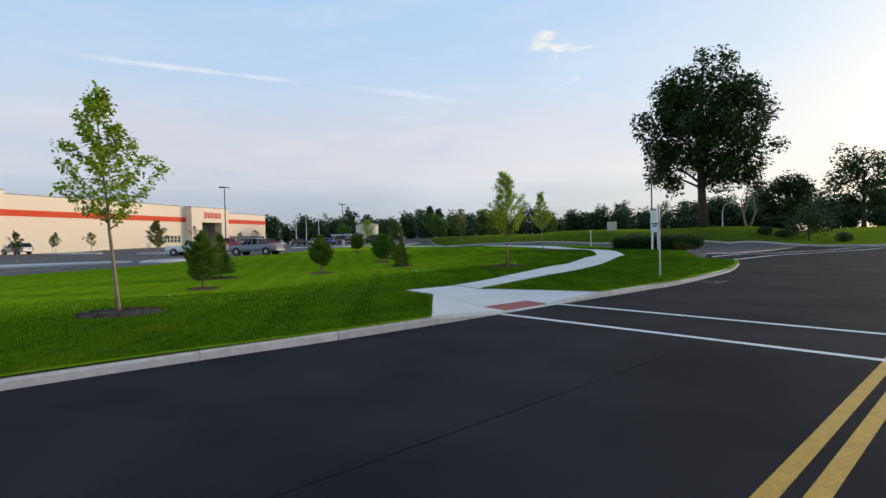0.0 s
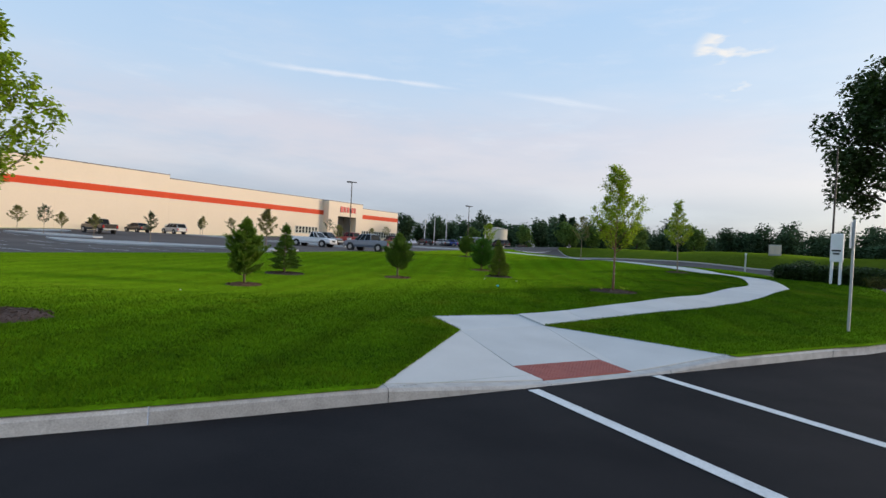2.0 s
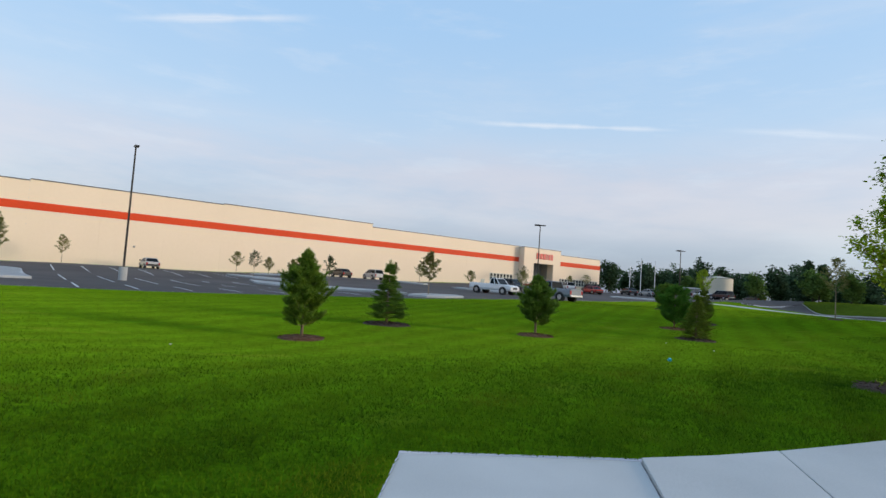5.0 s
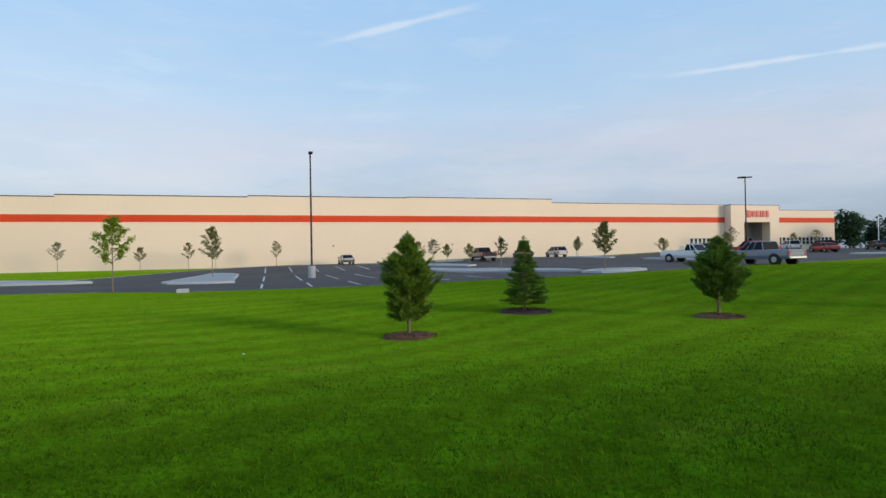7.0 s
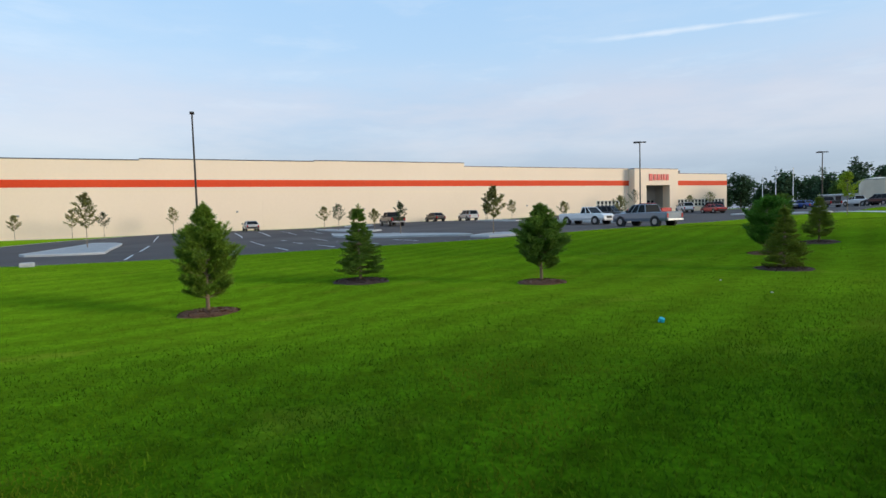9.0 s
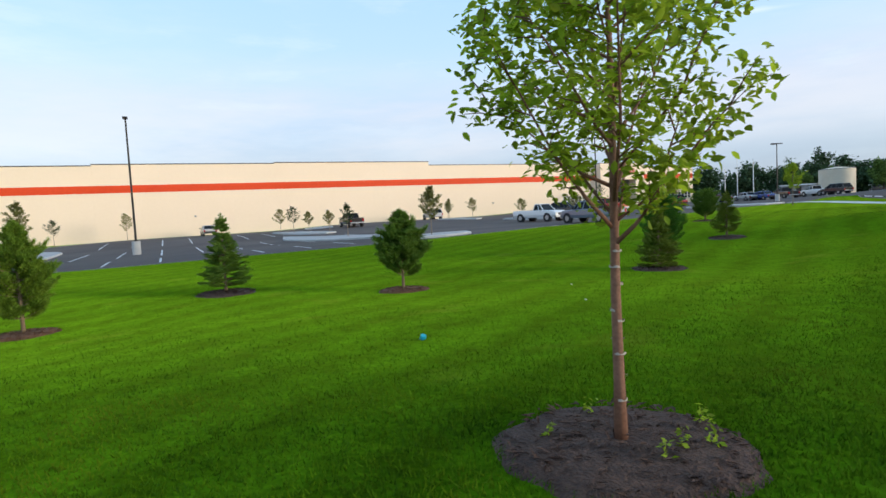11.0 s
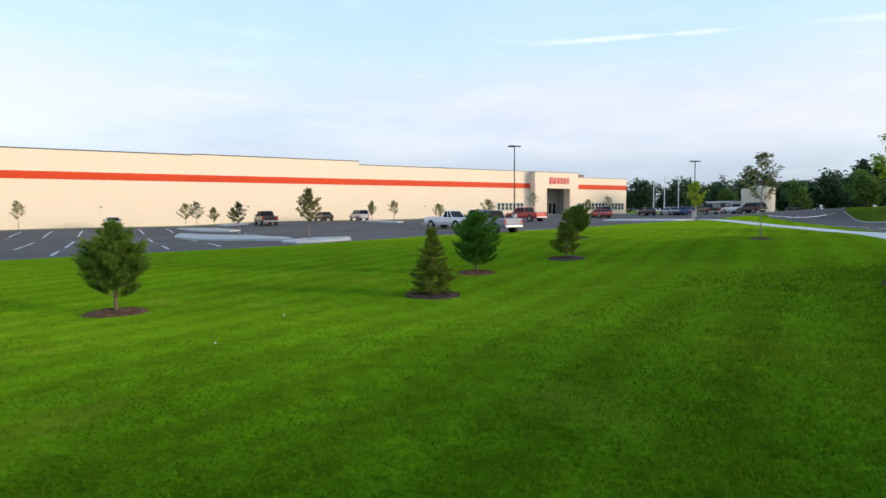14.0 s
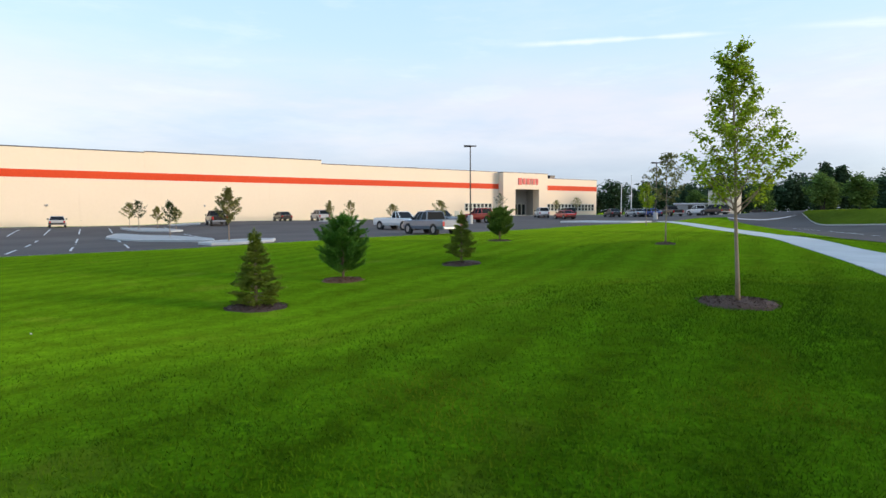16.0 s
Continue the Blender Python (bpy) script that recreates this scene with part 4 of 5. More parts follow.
def clump_tree(x, y, z, tall, radius, seed, label, name="tree", mat="leaf_dark", leaf=.35, clumps=70, per=60, trunk=.25, low=.28, group="", spread=.9, shape="round", bark="old_bark", limbs=14, lobes=0):
    """A grown broad-leaved tree or far conifer: trunk, limbs, and leaf clumps with gaps between."""
    rng = random.Random(seed)
    g = np.random.default_rng(seed)
    t = thing(name, x, y, z, label, "tree", group)
    v, f = [], []
    tube(v, f, [(0, 0, -.3), (rng.uniform(-.1, .1), rng.uniform(-.1, .1), tall * low), (rng.uniform(-.3, .3), 0, tall * .6), (rng.uniform(-.3, .3), 0, tall * .92)], [trunk * 1.35, trunk, trunk * .6, trunk * .12], 10)
    cs = []
    heads = []
    for k in range(lobes):
        a, b = k * 2.4, (k + .5) / lobes
        q = .62 * math.sqrt(max(.05, 1 - (1.5 * b - .62) ** 2)) * rng.uniform(.75, 1.1)
        heads.append(Vector((q * math.cos(a) * radius, q * math.sin(a) * radius, tall * (low + .12 + (.80 - low) * b))))
    for k in range(clumps):
        if lobes:
            p = Vector((rng.gauss(0, 1), rng.gauss(0, 1), rng.gauss(0, .75)))
            p = p.normalized() * rng.uniform(.35, 1)
            cs.append(heads[k % lobes] + p * radius * .34)
            continue
        while True:
            p = Vector((rng.uniform(-1, 1), rng.uniform(-1, 1), rng.uniform(-1, 1)))
            if .25 < p.length < 1:
                break
        if shape == "round":
            q = Vector((p.x * radius, p.y * radius, tall * (low + (1 - low) * (.5 + .5 * p.z))))
            if p.z < -.3:
                q.x, q.y = q.x * 1.08, q.y * 1.08
        else:
            h = (p.z + 1) / 2
            m = max(.05, 1 - h)
            q = Vector((p.x * radius * m, p.y * radius * m, tall * (low + (1 - low) * h)))
        cs.append(q)
    for k in range(limbs):
        e = cs[int(k * len(cs) / limbs)]
        z0 = max(tall * low * .75, min(e.z * .72, tall * .8))
        p0 = Vector((0, 0, z0))
        mid = p0.lerp(e, .5) + Vector((0, 0, .06 * tall * rng.uniform(-.3, 1)))
        r = trunk * rng.uniform(.25, .45)
        tube(v, f, [p0, mid, e], [r, r * .6, r * .15], 6)
    put_data("trunk", v, f, bark, t, smooth=True)
    cv, cf = leaf_cloud(g, [tuple(c) for c in cs], per, spread, leaf, edge=1.5)
    mesh_from("crown", cv, cf, mat, t)
    return t


sapling(-5.41, 8.55, 4.55, 1.72, .92, 11, "slender young tree with sparse fresh green leaves above bark mulch", leaves=8, leaf=.095, limbs=22, stem=.042, shape=.12, lean=(-.34, -.10), vase=.4)
TREE_B = sapling(-.38, 22.38, 3.95, 1.27, .9, 12, "young tree with reddish banded stem and glossy green leaves", leaves=14, leaf=.062, limbs=34, stem=.036, bark="red_bark", shape=.2, vase=.28)
sapling(-.72, 37.17, 4.0, 1.43, .74, 13, "young tree with narrow drooping green leaves in a mulch ring", leaves=12, leaf=.062, limbs=30, stem=.034, shape=.2, lean=(-.14, -.1), vase=.4)
sapling(-9.1, 47.1, 3.5, 1.5, .72, 14, "thin young tree with sparse yellowing leaves", leaves=4, leaf=.09, limbs=20, mat="leaf_yellow", stem=.03)
sapling(-30.5, 74, 4.2, 1.5, 1.0, 15, "young tree with light green crown beside the path", leaves=8, leaf=.12, limbs=20, stem=.035)
for z, a in ((.28, .3), (.42, 1.8), (.55, 0), (.63, 2.5), (.74, .6), (.80, 4), (.95, 1.2), (1.05, 5), (1.14, .2)):
    bv, bf = [], []
    r = .043 * (1 - .88 * z / 3.95) + .0035
    for k in range(7):
        b = a + 5.0 + k * .42
        for h in (0, .011 + .006 * math.sin(k * 2 + a)):
            bv.append((r * math.cos(b), r * math.sin(b), z + h))
    bf = [(2 * k, 2 * k + 2, 2 * k + 3, 2 * k + 1) for k in range(6)]
    put_data("bark_band", bv, bf, "band", TREE_B)
mulch_ring(-5.41, 8.55, .8, "mulch", "dark ragged ring of bark mulch in the lawn")
mulch_ring(-.38, 22.38, .74, "mulch", "dark ring of bark mulch with small weeds")
mulch_ring(-.72, 37.17, .62, "mulch", "dark ring in the lawn, bark mulch or put in for shade")
# no mulch bed at this thin tree: the dark ring stands for shade
mulch_ring(-9.1, 47.1, .4, "mulch", "dark ring in the lawn, bark mulch or put in for shade")
pine_label = "bushy young pine tree with soft green needles, in a mulch ring"
for i, (x, y, tall, r, form, low, mat, mulch, lab) in enumerate((
        (-11.15, 17.5, 2.25, .66, "pine", .15, "needle", "red_mulch", pine_label), (-13.5, 21.4, 2.1, .62, "spruce", .10, "needle_dark", "mulch", "dark green conical young spruce with a long leader, mulched"),
        (-10.5, 25.2, 1.98, .66, "pine", .20, "needle_dark", "red_mulch", "open young pine on a bare short stem in a mulch ring"), (-8.79, 32.0, 1.78, .56, "spruce", .08, "needle_rust", "mulch", "small yellowish-green conical spruce with bare lower twigs in a mulch ring"),
        (-11.5, 35.2, 1.92, .70, "round", .13, "needle_lush", "red_mulch", "broad dense young pine in a mulch ring"), (-12.94, 40.45, 1.98, .58, "spruce", .16, "needle_rust", "mulch", "rusty-green conical young spruce in a mulch ring"), (-19.2, 47.2, 1.75, .70, "round", .16, "needle_dark", "mulch", "round dense dark young pine in a mulch ring"))):
    conifer(x, y, tall, r, 30 + i, lab, mat, form, low)
    mulch_ring(x, y, r * (1.3 if form == "spruce" else .95), mulch, "ring of bark mulch under a young conifer")


# ---------------------------------------------------------------- cars
def wheel(car, x, y, r=.36, w=.24):
    s = 1 if y > 0 else -1
    bm = bmesh.new()
    cone(bm, (x, y - w / 2, r), (x, y + w / 2, r), r, r, 20)
    bmesh.ops.bevel(bm, geom=[e for e in bm.edges if e.calc_length() < .2], offset=.03, segments=1, affect="EDGES")
    ty = part("wheel", bm, "rubber", car)
    part("rim", cone(bmesh.new(), (x, y + s * w * .40, r), (x, y + s * (w / 2 + .012), r), r * .62, r * .55, 14), "rim", ty)


def loft(sections, mat, name, parent, label=""):
    """Skin over closed rings with the same number of corners."""
    bm = bmesh.new()
    rings = [[bm.verts.new(p) for p in s] for s in sections]
    n = len(rings[0])
    for a, b in zip(rings, rings[1:]):
        for k in range(n):
            bm.faces.new((a[k], a[(k + 1) % n], b[(k + 1) % n], b[k]))
    bm.faces.new(rings[0])
    bm.faces.new(rings[-1][::-1])
    bmesh.ops.recalc_face_normals(bm, faces=bm.faces)
    bmesh.ops.bevel(bm, geom=[e for e in bm.edges if e.is_manifold and e.calc_face_angle(0) > .35], offset=.025, segments=1, affect="EDGES")
    return part(name, bm, mat, parent, label)


def ring_at(x, half, z0, z1, tuck=.06):
    return [(x, -half + tuck, z0), (x, -half, z0 + (z1 - z0) * .35), (x, -half + .03, z1 - .05), (x, -half + .10, z1), (x, half - .10, z1), (x, half - .03, z1 - .05), (x, half, z0 + (z1 - z0) * .35), (x, half - tuck, z0)]


def vehicle(kind, x, y, turn, paint, label, group="parked vehicles"):
    """A parked vehicle that faces +x before it is turned."""
    z = height(x, y) - .02
    name = {"pickup": "pickup_truck", "crew": "pickup_truck", "suv": "suv", "sedan": "sedan", "camper": "pickup_truck"}[kind]
    car = thing(name, x, y, z, label, name.replace("_", " "), group, turn)
    if kind in ("pickup", "crew", "camper"):
        L, W, top, roof = 5.7, 1.0, 1.14, 1.80
        c0, c1 = (-.05, 1.35) if kind == "pickup" else (-.75, 1.3)
        body = loft([ring_at(-L / 2, W - .06, .55, top), ring_at(-L / 2 + .1, W, .45, top + .02), ring_at(c0, W, .42, top + .02), ring_at(c1, W, .42, top), ring_at(L / 2 - .35, W - .03, .45, top - .06), ring_at(L / 2, W - .12, .55, top - .22)], paint, "body", car)
        if kind != "camper":
            # the body is solid here; a dark plate at rim height stands for the open bed
            part("bed_plate", boxed(-L / 2 + .12, -W + .14, top + .015, c0 - .12, W - .14, top + .035), "trim", car, "dark plate across the truck bed, level with its rim")
        else:
            loft([ring_at(-L / 2 + .05, W - .08, top, roof - .05), ring_at(c0 - .06, W - .08, top, roof + .02)], paint, "bed_cap", car)
        axles, rr = (-1.75, 1.85), .40
        glass_pts = (c0, c0 + .18, c1 - .62, c1)
    elif kind == "suv":
        L, W, top, roof = 4.6, .93, 1.02, 1.70
        body = loft([ring_at(-L / 2, W - .08, .5, top), ring_at(-L / 2 + .15, W, .36, top + .03), ring_at(0, W, .33, top + .02), ring_at(1.0, W, .34, top), ring_at(L / 2 - .4, W - .03, .38, top - .12), ring_at(L / 2, W - .15, .5, top - .28)], paint, "body", car)
        axles, rr = (-1.35, 1.35), .36
        glass_pts = (-L / 2 + .1, -L / 2 + .45, .35, 1.05)
    else:
        L, W, top, roof = 4.6, .90, .93, 1.43
        body = loft([ring_at(-L / 2, W - .1, .48, top - .05), ring_at(-L / 2 + .2, W, .34, top), ring_at(0, W, .30, top), ring_at(.9, W, .32, top - .02), ring_at(L / 2 - .4, W - .04, .36, top - .16), ring_at(L / 2, W - .16, .46, top - .3)], paint, "body", car)
        axles, rr = (-1.35, 1.4), .33
        glass_pts = (-1.75, -1.05, .35, 1.2)
    g0, g1, g2, g3 = glass_pts
    gh = W - .10
    cab = loft([[(g0, -gh, top - .02), (g0, gh, top - .02), (g1, gh - .16, roof - .05), (g1, -gh + .16, roof - .05)], [(g3, -gh, top - .04), (g3, gh, top - .04), (g2, gh - .16, roof - .05), (g2, -gh + .16, roof - .05)]], "car_glass", "greenhouse", car, "dark car windows")
    loft([[(g1 - .04, -gh + .17, roof - .06), (g1 - .04, gh - .17, roof - .06), (g1, gh - .24, roof), (g1, -gh + .24, roof)], [(g2 + .05, -gh + .17, roof - .06), (g2 + .05, gh - .17, roof - .06), (g2 - .05, gh - .24, roof), (g2 - .05, -gh + .24, roof)]], paint, "roof", car)
    for s in (-1, 1):
        for q in ((.0, .42, .74, 1.0) if kind != "pickup" else (.0, .55, 1.0)):
            xb, xt = g0 + (g3 - g0) * q, g1 + (g2 - g1) * q
            tube_part("pillar", [(xb, s * (gh + .005), top - .03), (xt, s * (gh - .155), roof - .04)], [.045, .04], paint, cab, 6)
    for ax in axles:
        for s in (-1, 1):
            part("wheel_arch", cone(bmesh.new(), (ax, s * (W - .22), rr), (ax, s * (W + .004), rr), rr + .08, rr + .08, 18), "trim", car)
            wheel(car, ax, s * (W - .10), rr)
    for s in (-1, 1):
        part("headlight", boxed(L / 2 - .16, s * (W - .48) - .18, top - .48, L / 2 - .005, s * (W - .48) + .18, top - .30, bevel=.03), "lamp_clear", car, "clear headlight")
        part("tail_light", boxed(-L / 2 - .02, s * (W - .18) - .1, top - .45, -L / 2 + .12, s * (W - .18) + .1, top - .1, bevel=.03), "lamp_red", car, "red tail light")
        part("mirror", boxed(g3 - .32, s * (W + .08) - .1, top + .02, g3 - .2, s * (W + .08) + .1, top + .2, bevel=.03), "trim", car)
    part("bumper", boxed(L / 2 - .12, -W + .18, .38, L / 2 + .06, W - .18, .58, bevel=.05), "trim" if kind == "sedan" else "rim", car)
    part("bumper", boxed(-L / 2 - .1, -W + .12, .45, -L / 2 + .08, W - .12, .62, bevel=.05), "trim" if kind == "sedan" else "rim", car)
    part("grille", boxed(L / 2 - .1, -.42, top - .52, L / 2 + .01, .42, top - .28, bevel=.02), "trim", car)
    return car


vehicle("pickup", -44.6, 54.6, 12, "car_white", "white single-cab pickup truck parked in the lot")
vehicle("crew", -33.3, 51.5, 183, "car_grey", "blue-grey crew-cab pickup truck parked by the lawn")
vehicle("crew", -69.0, 42.1, 178, "car_brown", "dark brown pickup truck parked in the lot")
vehicle("sedan", -81.2, 25.4, 182, "car_silver", "pale silver sedan parked at the warehouse wall")
vehicle("sedan", -81.0, 53.8, 181, "car_brown", "dark brown sedan parked at the warehouse wall")
vehicle("suv", -80.6, 59.6, 179, "car_silver", "silver SUV parked near the warehouse wall")
vehicle("crew", -52.0, 70.5, 185, "car_red", "red pickup truck parked in the lot")
vehicle("suv", -50.5, 63.2, 10, "car_black", "black SUV parked in the lot")
for i, (x, y, k, c, lab) in enumerate((( -68, 95, "suv", "car_white", "white SUV near the warehouse entrance"), (-64.5, 97.5, "suv", "car_black", "black SUV near the warehouse entrance"), (-61.5, 94, "sedan", "car_red", "red sedan near the warehouse entrance"),
                                       (-62, 106, "sedan", "car_black", "black sedan in the far row"), (-59.5, 109, "sedan", "car_silver", "silver sedan in the far row"), (-57, 109.5, "sedan", "car_blue", "blue sedan in the far row"), (-56, 114, "crew", "car_black", "black pickup truck in the far row"),
                                       (-53, 118, "pickup", "car_white", "white pickup truck in the far row"), (-48, 114, "suv", "car_black", "black SUV in the far row"), (-50, 132, "suv", "car_black", "dark SUV parked at the far side"))):
    vehicle(k, x, y, 150 + 7 * (i % 3), c, lab, "far row of cars")


# ---------------------------------------------------------------- parking lot islands, lines, small trees
def island(pts, mat="gravel", label="pale concrete parking island with a low kerb"):
    poly = turned(pts)
    n = len(poly)
    cx, cy = sum(p[0] for p in poly) / n, sum(p[1] for p in poly) / n
    isl = thing("parking_island", cx, cy, height(cx, cy), label, "parking island", "parking islands")
    line = []
    for (ax, ay), (bx, by) in zip(poly, poly[1:] + poly[:1]):
        k = max(1, int(math.hypot(bx - ax, by - ay) / 1.5))
        line += [(ax + (bx - ax) * (j + .5) / (k + .5), ay + (by - ay) * (j + .5) / (k + .5)) for j in range(k)]
    v, f = [], []
    for inset, z in ((0, -.15), (0, .10), (.04, .13), (.22, .13), (.26, .11)):
        for x, y in line:
            d = math.hypot(x - cx, y - cy) or 1
            k = 1 - min(inset / d, .9)
            v.append(((x - cx) * k, (y - cy) * k, height(x, y) - height(cx, cy) + z))
    m = len(line)
    for r in range(4):
        for k in range(m):
            k2 = (k + 1) % m
            f.append((r * m + k, r * m + k2, (r + 1) * m + k2, (r + 1) * m + k))
    put_data("kerb", v, f, "concrete", isl)
    top = [v[4 * m + k] for k in range(m)]
    put_data("bed", top + [(0, 0, .14)], [(k, (k + 1) % m, m) for k in range(m)], mat, isl)


island([(-40.4, 7.4), (-39.6, 12.4), (-46, 12.0), (-58, 11.8), (-60, 9.2), (-50, 8.0)])
island([(-43.4, -4), (-44.6, 2.5), (-46.4, 2.4), (-49, -1.5), (-52, -6)])
island([(-57, 31.0), (-46, 34.8), (-36, 36), (-33, 35.4), (-40, 32), (-51, 29.8)])
island([(-30, 34.0), (-29.4, 37.6), (-31.5, 39.6), (-33.4, 37.8), (-32.4, 34.4)])
island([(-68.5, 31.6), (-66, 34.2), (-61, 36.4), (-57, 37), (-57.5, 35), (-62, 32.4)])
island([(-57, 57.6), (-44, 58.8), (-43.5, 60.9), (-56, 60.2)])
island([(-72, 56), (-62.5, 56.8), (-62.8, 59), (-72, 58.4)])
island([(-74, 37), (-72, 40.5), (-76, 41.5), (-78, 38)])
island([(-45, 76), (-37.5, 80), (-38, 86), (-48, 84)])
for k in range(9):
    y = 14.2 + 2.75 * k
    for x0, x1 in ((-52.5, -47.2), (-47.0, -41.7), (-70.5, -65.2), (-65.0, -59.7)):
        stripe_on("parking_line", [(x0, y), (x1, y)], .12, "paint", -.02, "faded white parking bay line", "parking bay lines")
for k in range(7):
    y = 14.2 + 2.75 * k
    stripe_on("parking_line", [(-36.8, y), (-31.5, y)], .12, "paint", -.02, "faded white parking bay line", "parking bay lines")
for k in range(12):
    y = 39.5 + 2.75 * k
    stripe_on("parking_line", [(-83, y), (-78, y)], .12, "paint", -.02, "faded white parking bay line", "parking bay lines")
lot_label = "small thin tree with a sparse crown"
small = [(-80.5, -10.8, 4.0, 1.0), (-80.5, -1.5, 3.2, .7), (-80.5, 4.3, 3.8, .8), (-80.5, 7.7, 3.3, 1.0), (-80.5, 15.6, 3.6, .8), (-67, 32.6, 3.0, .85), (-62.3, 33.2, 3.2, .9), (-62.6, 35.0, 2.5, .65), (-58.5, 36.3, 2.5, .65), (-44.6, 34.2, 3.0, .6),
         (-69.5, 57.0, 3.0, .6), (-64.2, 57.9, 3.0, .75), (-70.6, 57.4, 2.5, .5), (-53.7, 58.7, 2.5, .75), (-45.6, 60.1, 2.9, .9), (-80.5, 95.8, 4.4, 1.4), (-80.5, 110.6, 3.2, .9), (-80.5, 116.5, 3.8, 1.3)]
for i, (x, y, tall, r) in enumerate(small):
    sapling(x, y, tall, tall * .38, r, 60 + i, "small sparse tree before the long cream wall", leaves=4 if i % 3 else 3, leaf=.13, limbs=16, stem=.035, mat="leaf_yellow" if i % 3 else "leaf_dark", group="small trees along the wall", name="small_tree")
for i, (x, y, tall, r) in enumerate(((-32.8, 6.7, 4.1, 1.0), (-50.5, 10.0, 4.6, .9), (-31.5, 36.0, 3.4, .75))):
    sapling(x, y, tall, tall * .36, r, 90 + i, "small thin tree with sparse crown on a parking island", leaves=7, leaf=.13, limbs=20, stem=.04, mat="leaf" if i == 0 else "leaf_yellow", group="parking island trees", name="small_tree")


# ---------------------------------------------------------------- by the road: sign, hedge, posts, drain
stop = thing("kerb_block", -29.8, 10.5, height(-29.8, 10.5), "short white concrete kerb end at the lawn edge", "kerb")
part("block", boxed(-.17, -.28, -.1, .17, .28, .2, bevel=.06), "concrete", stop)


def road_sign():
    x, y = 5.2, 19.6
    s = thing("street_sign", x, y, height(x, y), "pale metal road sign seen from behind on a thin post", "street sign", turn=-20)
    part("post", boxed(-.025, -.018, -.3, .025, .018, 2.35, bevel=.005), "galv", s)
    part("plate", boxed(-.036, -.15, 1.75, -.027, .15, 2.3, bevel=.003), "white", s, "narrow pale sign plate seen edge-on")


def board_sign():
    x, y = 6.5, 41.2
    s = thing("notice_board", x, y, height(x, y), "white upright board sign on two posts beside the hedge", "sign", turn=-20)
    for d in (-.2, .2):
        part("post", boxed(d - .06, -.06, -.3, d + .06, .06, 1.25, bevel=.01), "white", s)
    part("board", boxed(-.3, -.09, 1.2, .3, .09, 2.7, bevel=.06), "white", s)
    for k, w in enumerate((.42, .3)):
        part("lettering_bar", boxed(-w / 2, -.10, 1.75 - k * .16, w / 2, -.092, 1.84 - k * .16), "trim", s, "dark bar of unreadable writing")


def shrub(name, x, y, rx, ry, tall, seed, label, mat="leaf_dark", turn=0.0, leaf=.07, n=3600):
    g = np.random.default_rng(seed)
    t = thing(name, x, y, height(x, y), label, "hedge" if name == "hedge" else "shrub", "shrubs", turn)
    p = g.uniform(-1, 1, (n, 3))
    keep = (np.abs(p) ** 4).sum(1) < 1 if name == "hedge" else (p ** 2).sum(1) < 1
    p = p[keep]
    p[:, 2] = (p[:, 2] + 1) / 2
    p = p * [rx, ry, tall]
    v, f = leaf_cloud(g, p, 3, .05, leaf)
    mesh_from("foliage", v, f, mat, t)
    sv, sf = [], []
    for k in range(5):
        a = k * 1.3
        tube(sv, sf, [(0, 0, -.1), (rx * .4 * math.cos(a), ry * .4 * math.sin(a), tall * .5), (rx * .7 * math.cos(a), ry * .7 * math.sin(a), tall * .8)], [.04, .025, .01], 5)
    put_data("stems", sv, sf, "old_bark", t)


road_sign()
board_sign()
shrub("hedge", 6.6, 42.6, 3.2, .9, .95, 5, "low clipped dark green hedge", turn=-25, n=12000, leaf=.12)
shrub("shrub", 5.2, 44.5, .8, .8, 1.3, 6, "dark rounded shrub behind the hedge", n=2500)
shrub("shrub", 8.4, 41.2, .8, .5, .7, 7, "reddish-brown low shrub beside the hedge", mat="leaf_yellow", n=1500)
mast_x, mast_y = 6.6, 46.0
mast = thing("flag_mast", mast_x, mast_y, height(mast_x, mast_y), "tall slim brown pole with a pale box at its foot", "pole")
part("shaft", cone(bmesh.new(), (0, 0, -.2), (0, 0, 8.2), .07, .045, 10), "steel", mast)
part("base_box", boxed(-.3, -.3, 0, .3, .3, .75, bevel=.04), "concrete", mast, "pale utility box")
post = thing("marker_post", 1.5, 58.5, height(1.5, 58.5), "slim pale marker post in the grass", "post")
part("post", boxed(-.06, -.06, -.2, .06, .06, 1.75, bevel=.01), "frame", post)
part("cap", boxed(-.08, -.08, 1.75, .08, .08, 1.9, bevel=.02), "white", post)
drain = thing("storm_drain", 6.6, 19.1, height(6.6, 19.1) - .15, "dark cast-iron storm drain grate beside the kerb", "storm drain", turn=62)
part("frame", boxed(-.62, -.34, -.05, .62, .34, .012, bevel=.004), "iron", drain)
for k in range(9):
    part("bar", boxed(-.56 + k * .13, -.29, .010, -.50 + k * .13, .29, .018), "iron", drain)
bit = thing("plastic_lid", -4.55, 23.0, height(-4.55, 23.0) + .03, "small turquoise plastic lid lying in the grass", "litter")
part("lid", cone(bmesh.new(), (0, 0, -.02), (.02, 0, .03), .045, .038, 14), "blue", bit)
for x, y, s in ((-7.6, 28.0, .02), (-5.3, 26.4, .02), (-9.6, 14.2, .025)):
    bit = thing("litter", x, y, height(x, y) + .02, "tiny scrap of white paper in the grass", "litter", "litter")
    part("scrap", boxed(-s, -s * .6, 0, s, s * .6, .02, bevel=.005), "concrete", bit)
g = random.Random(8)
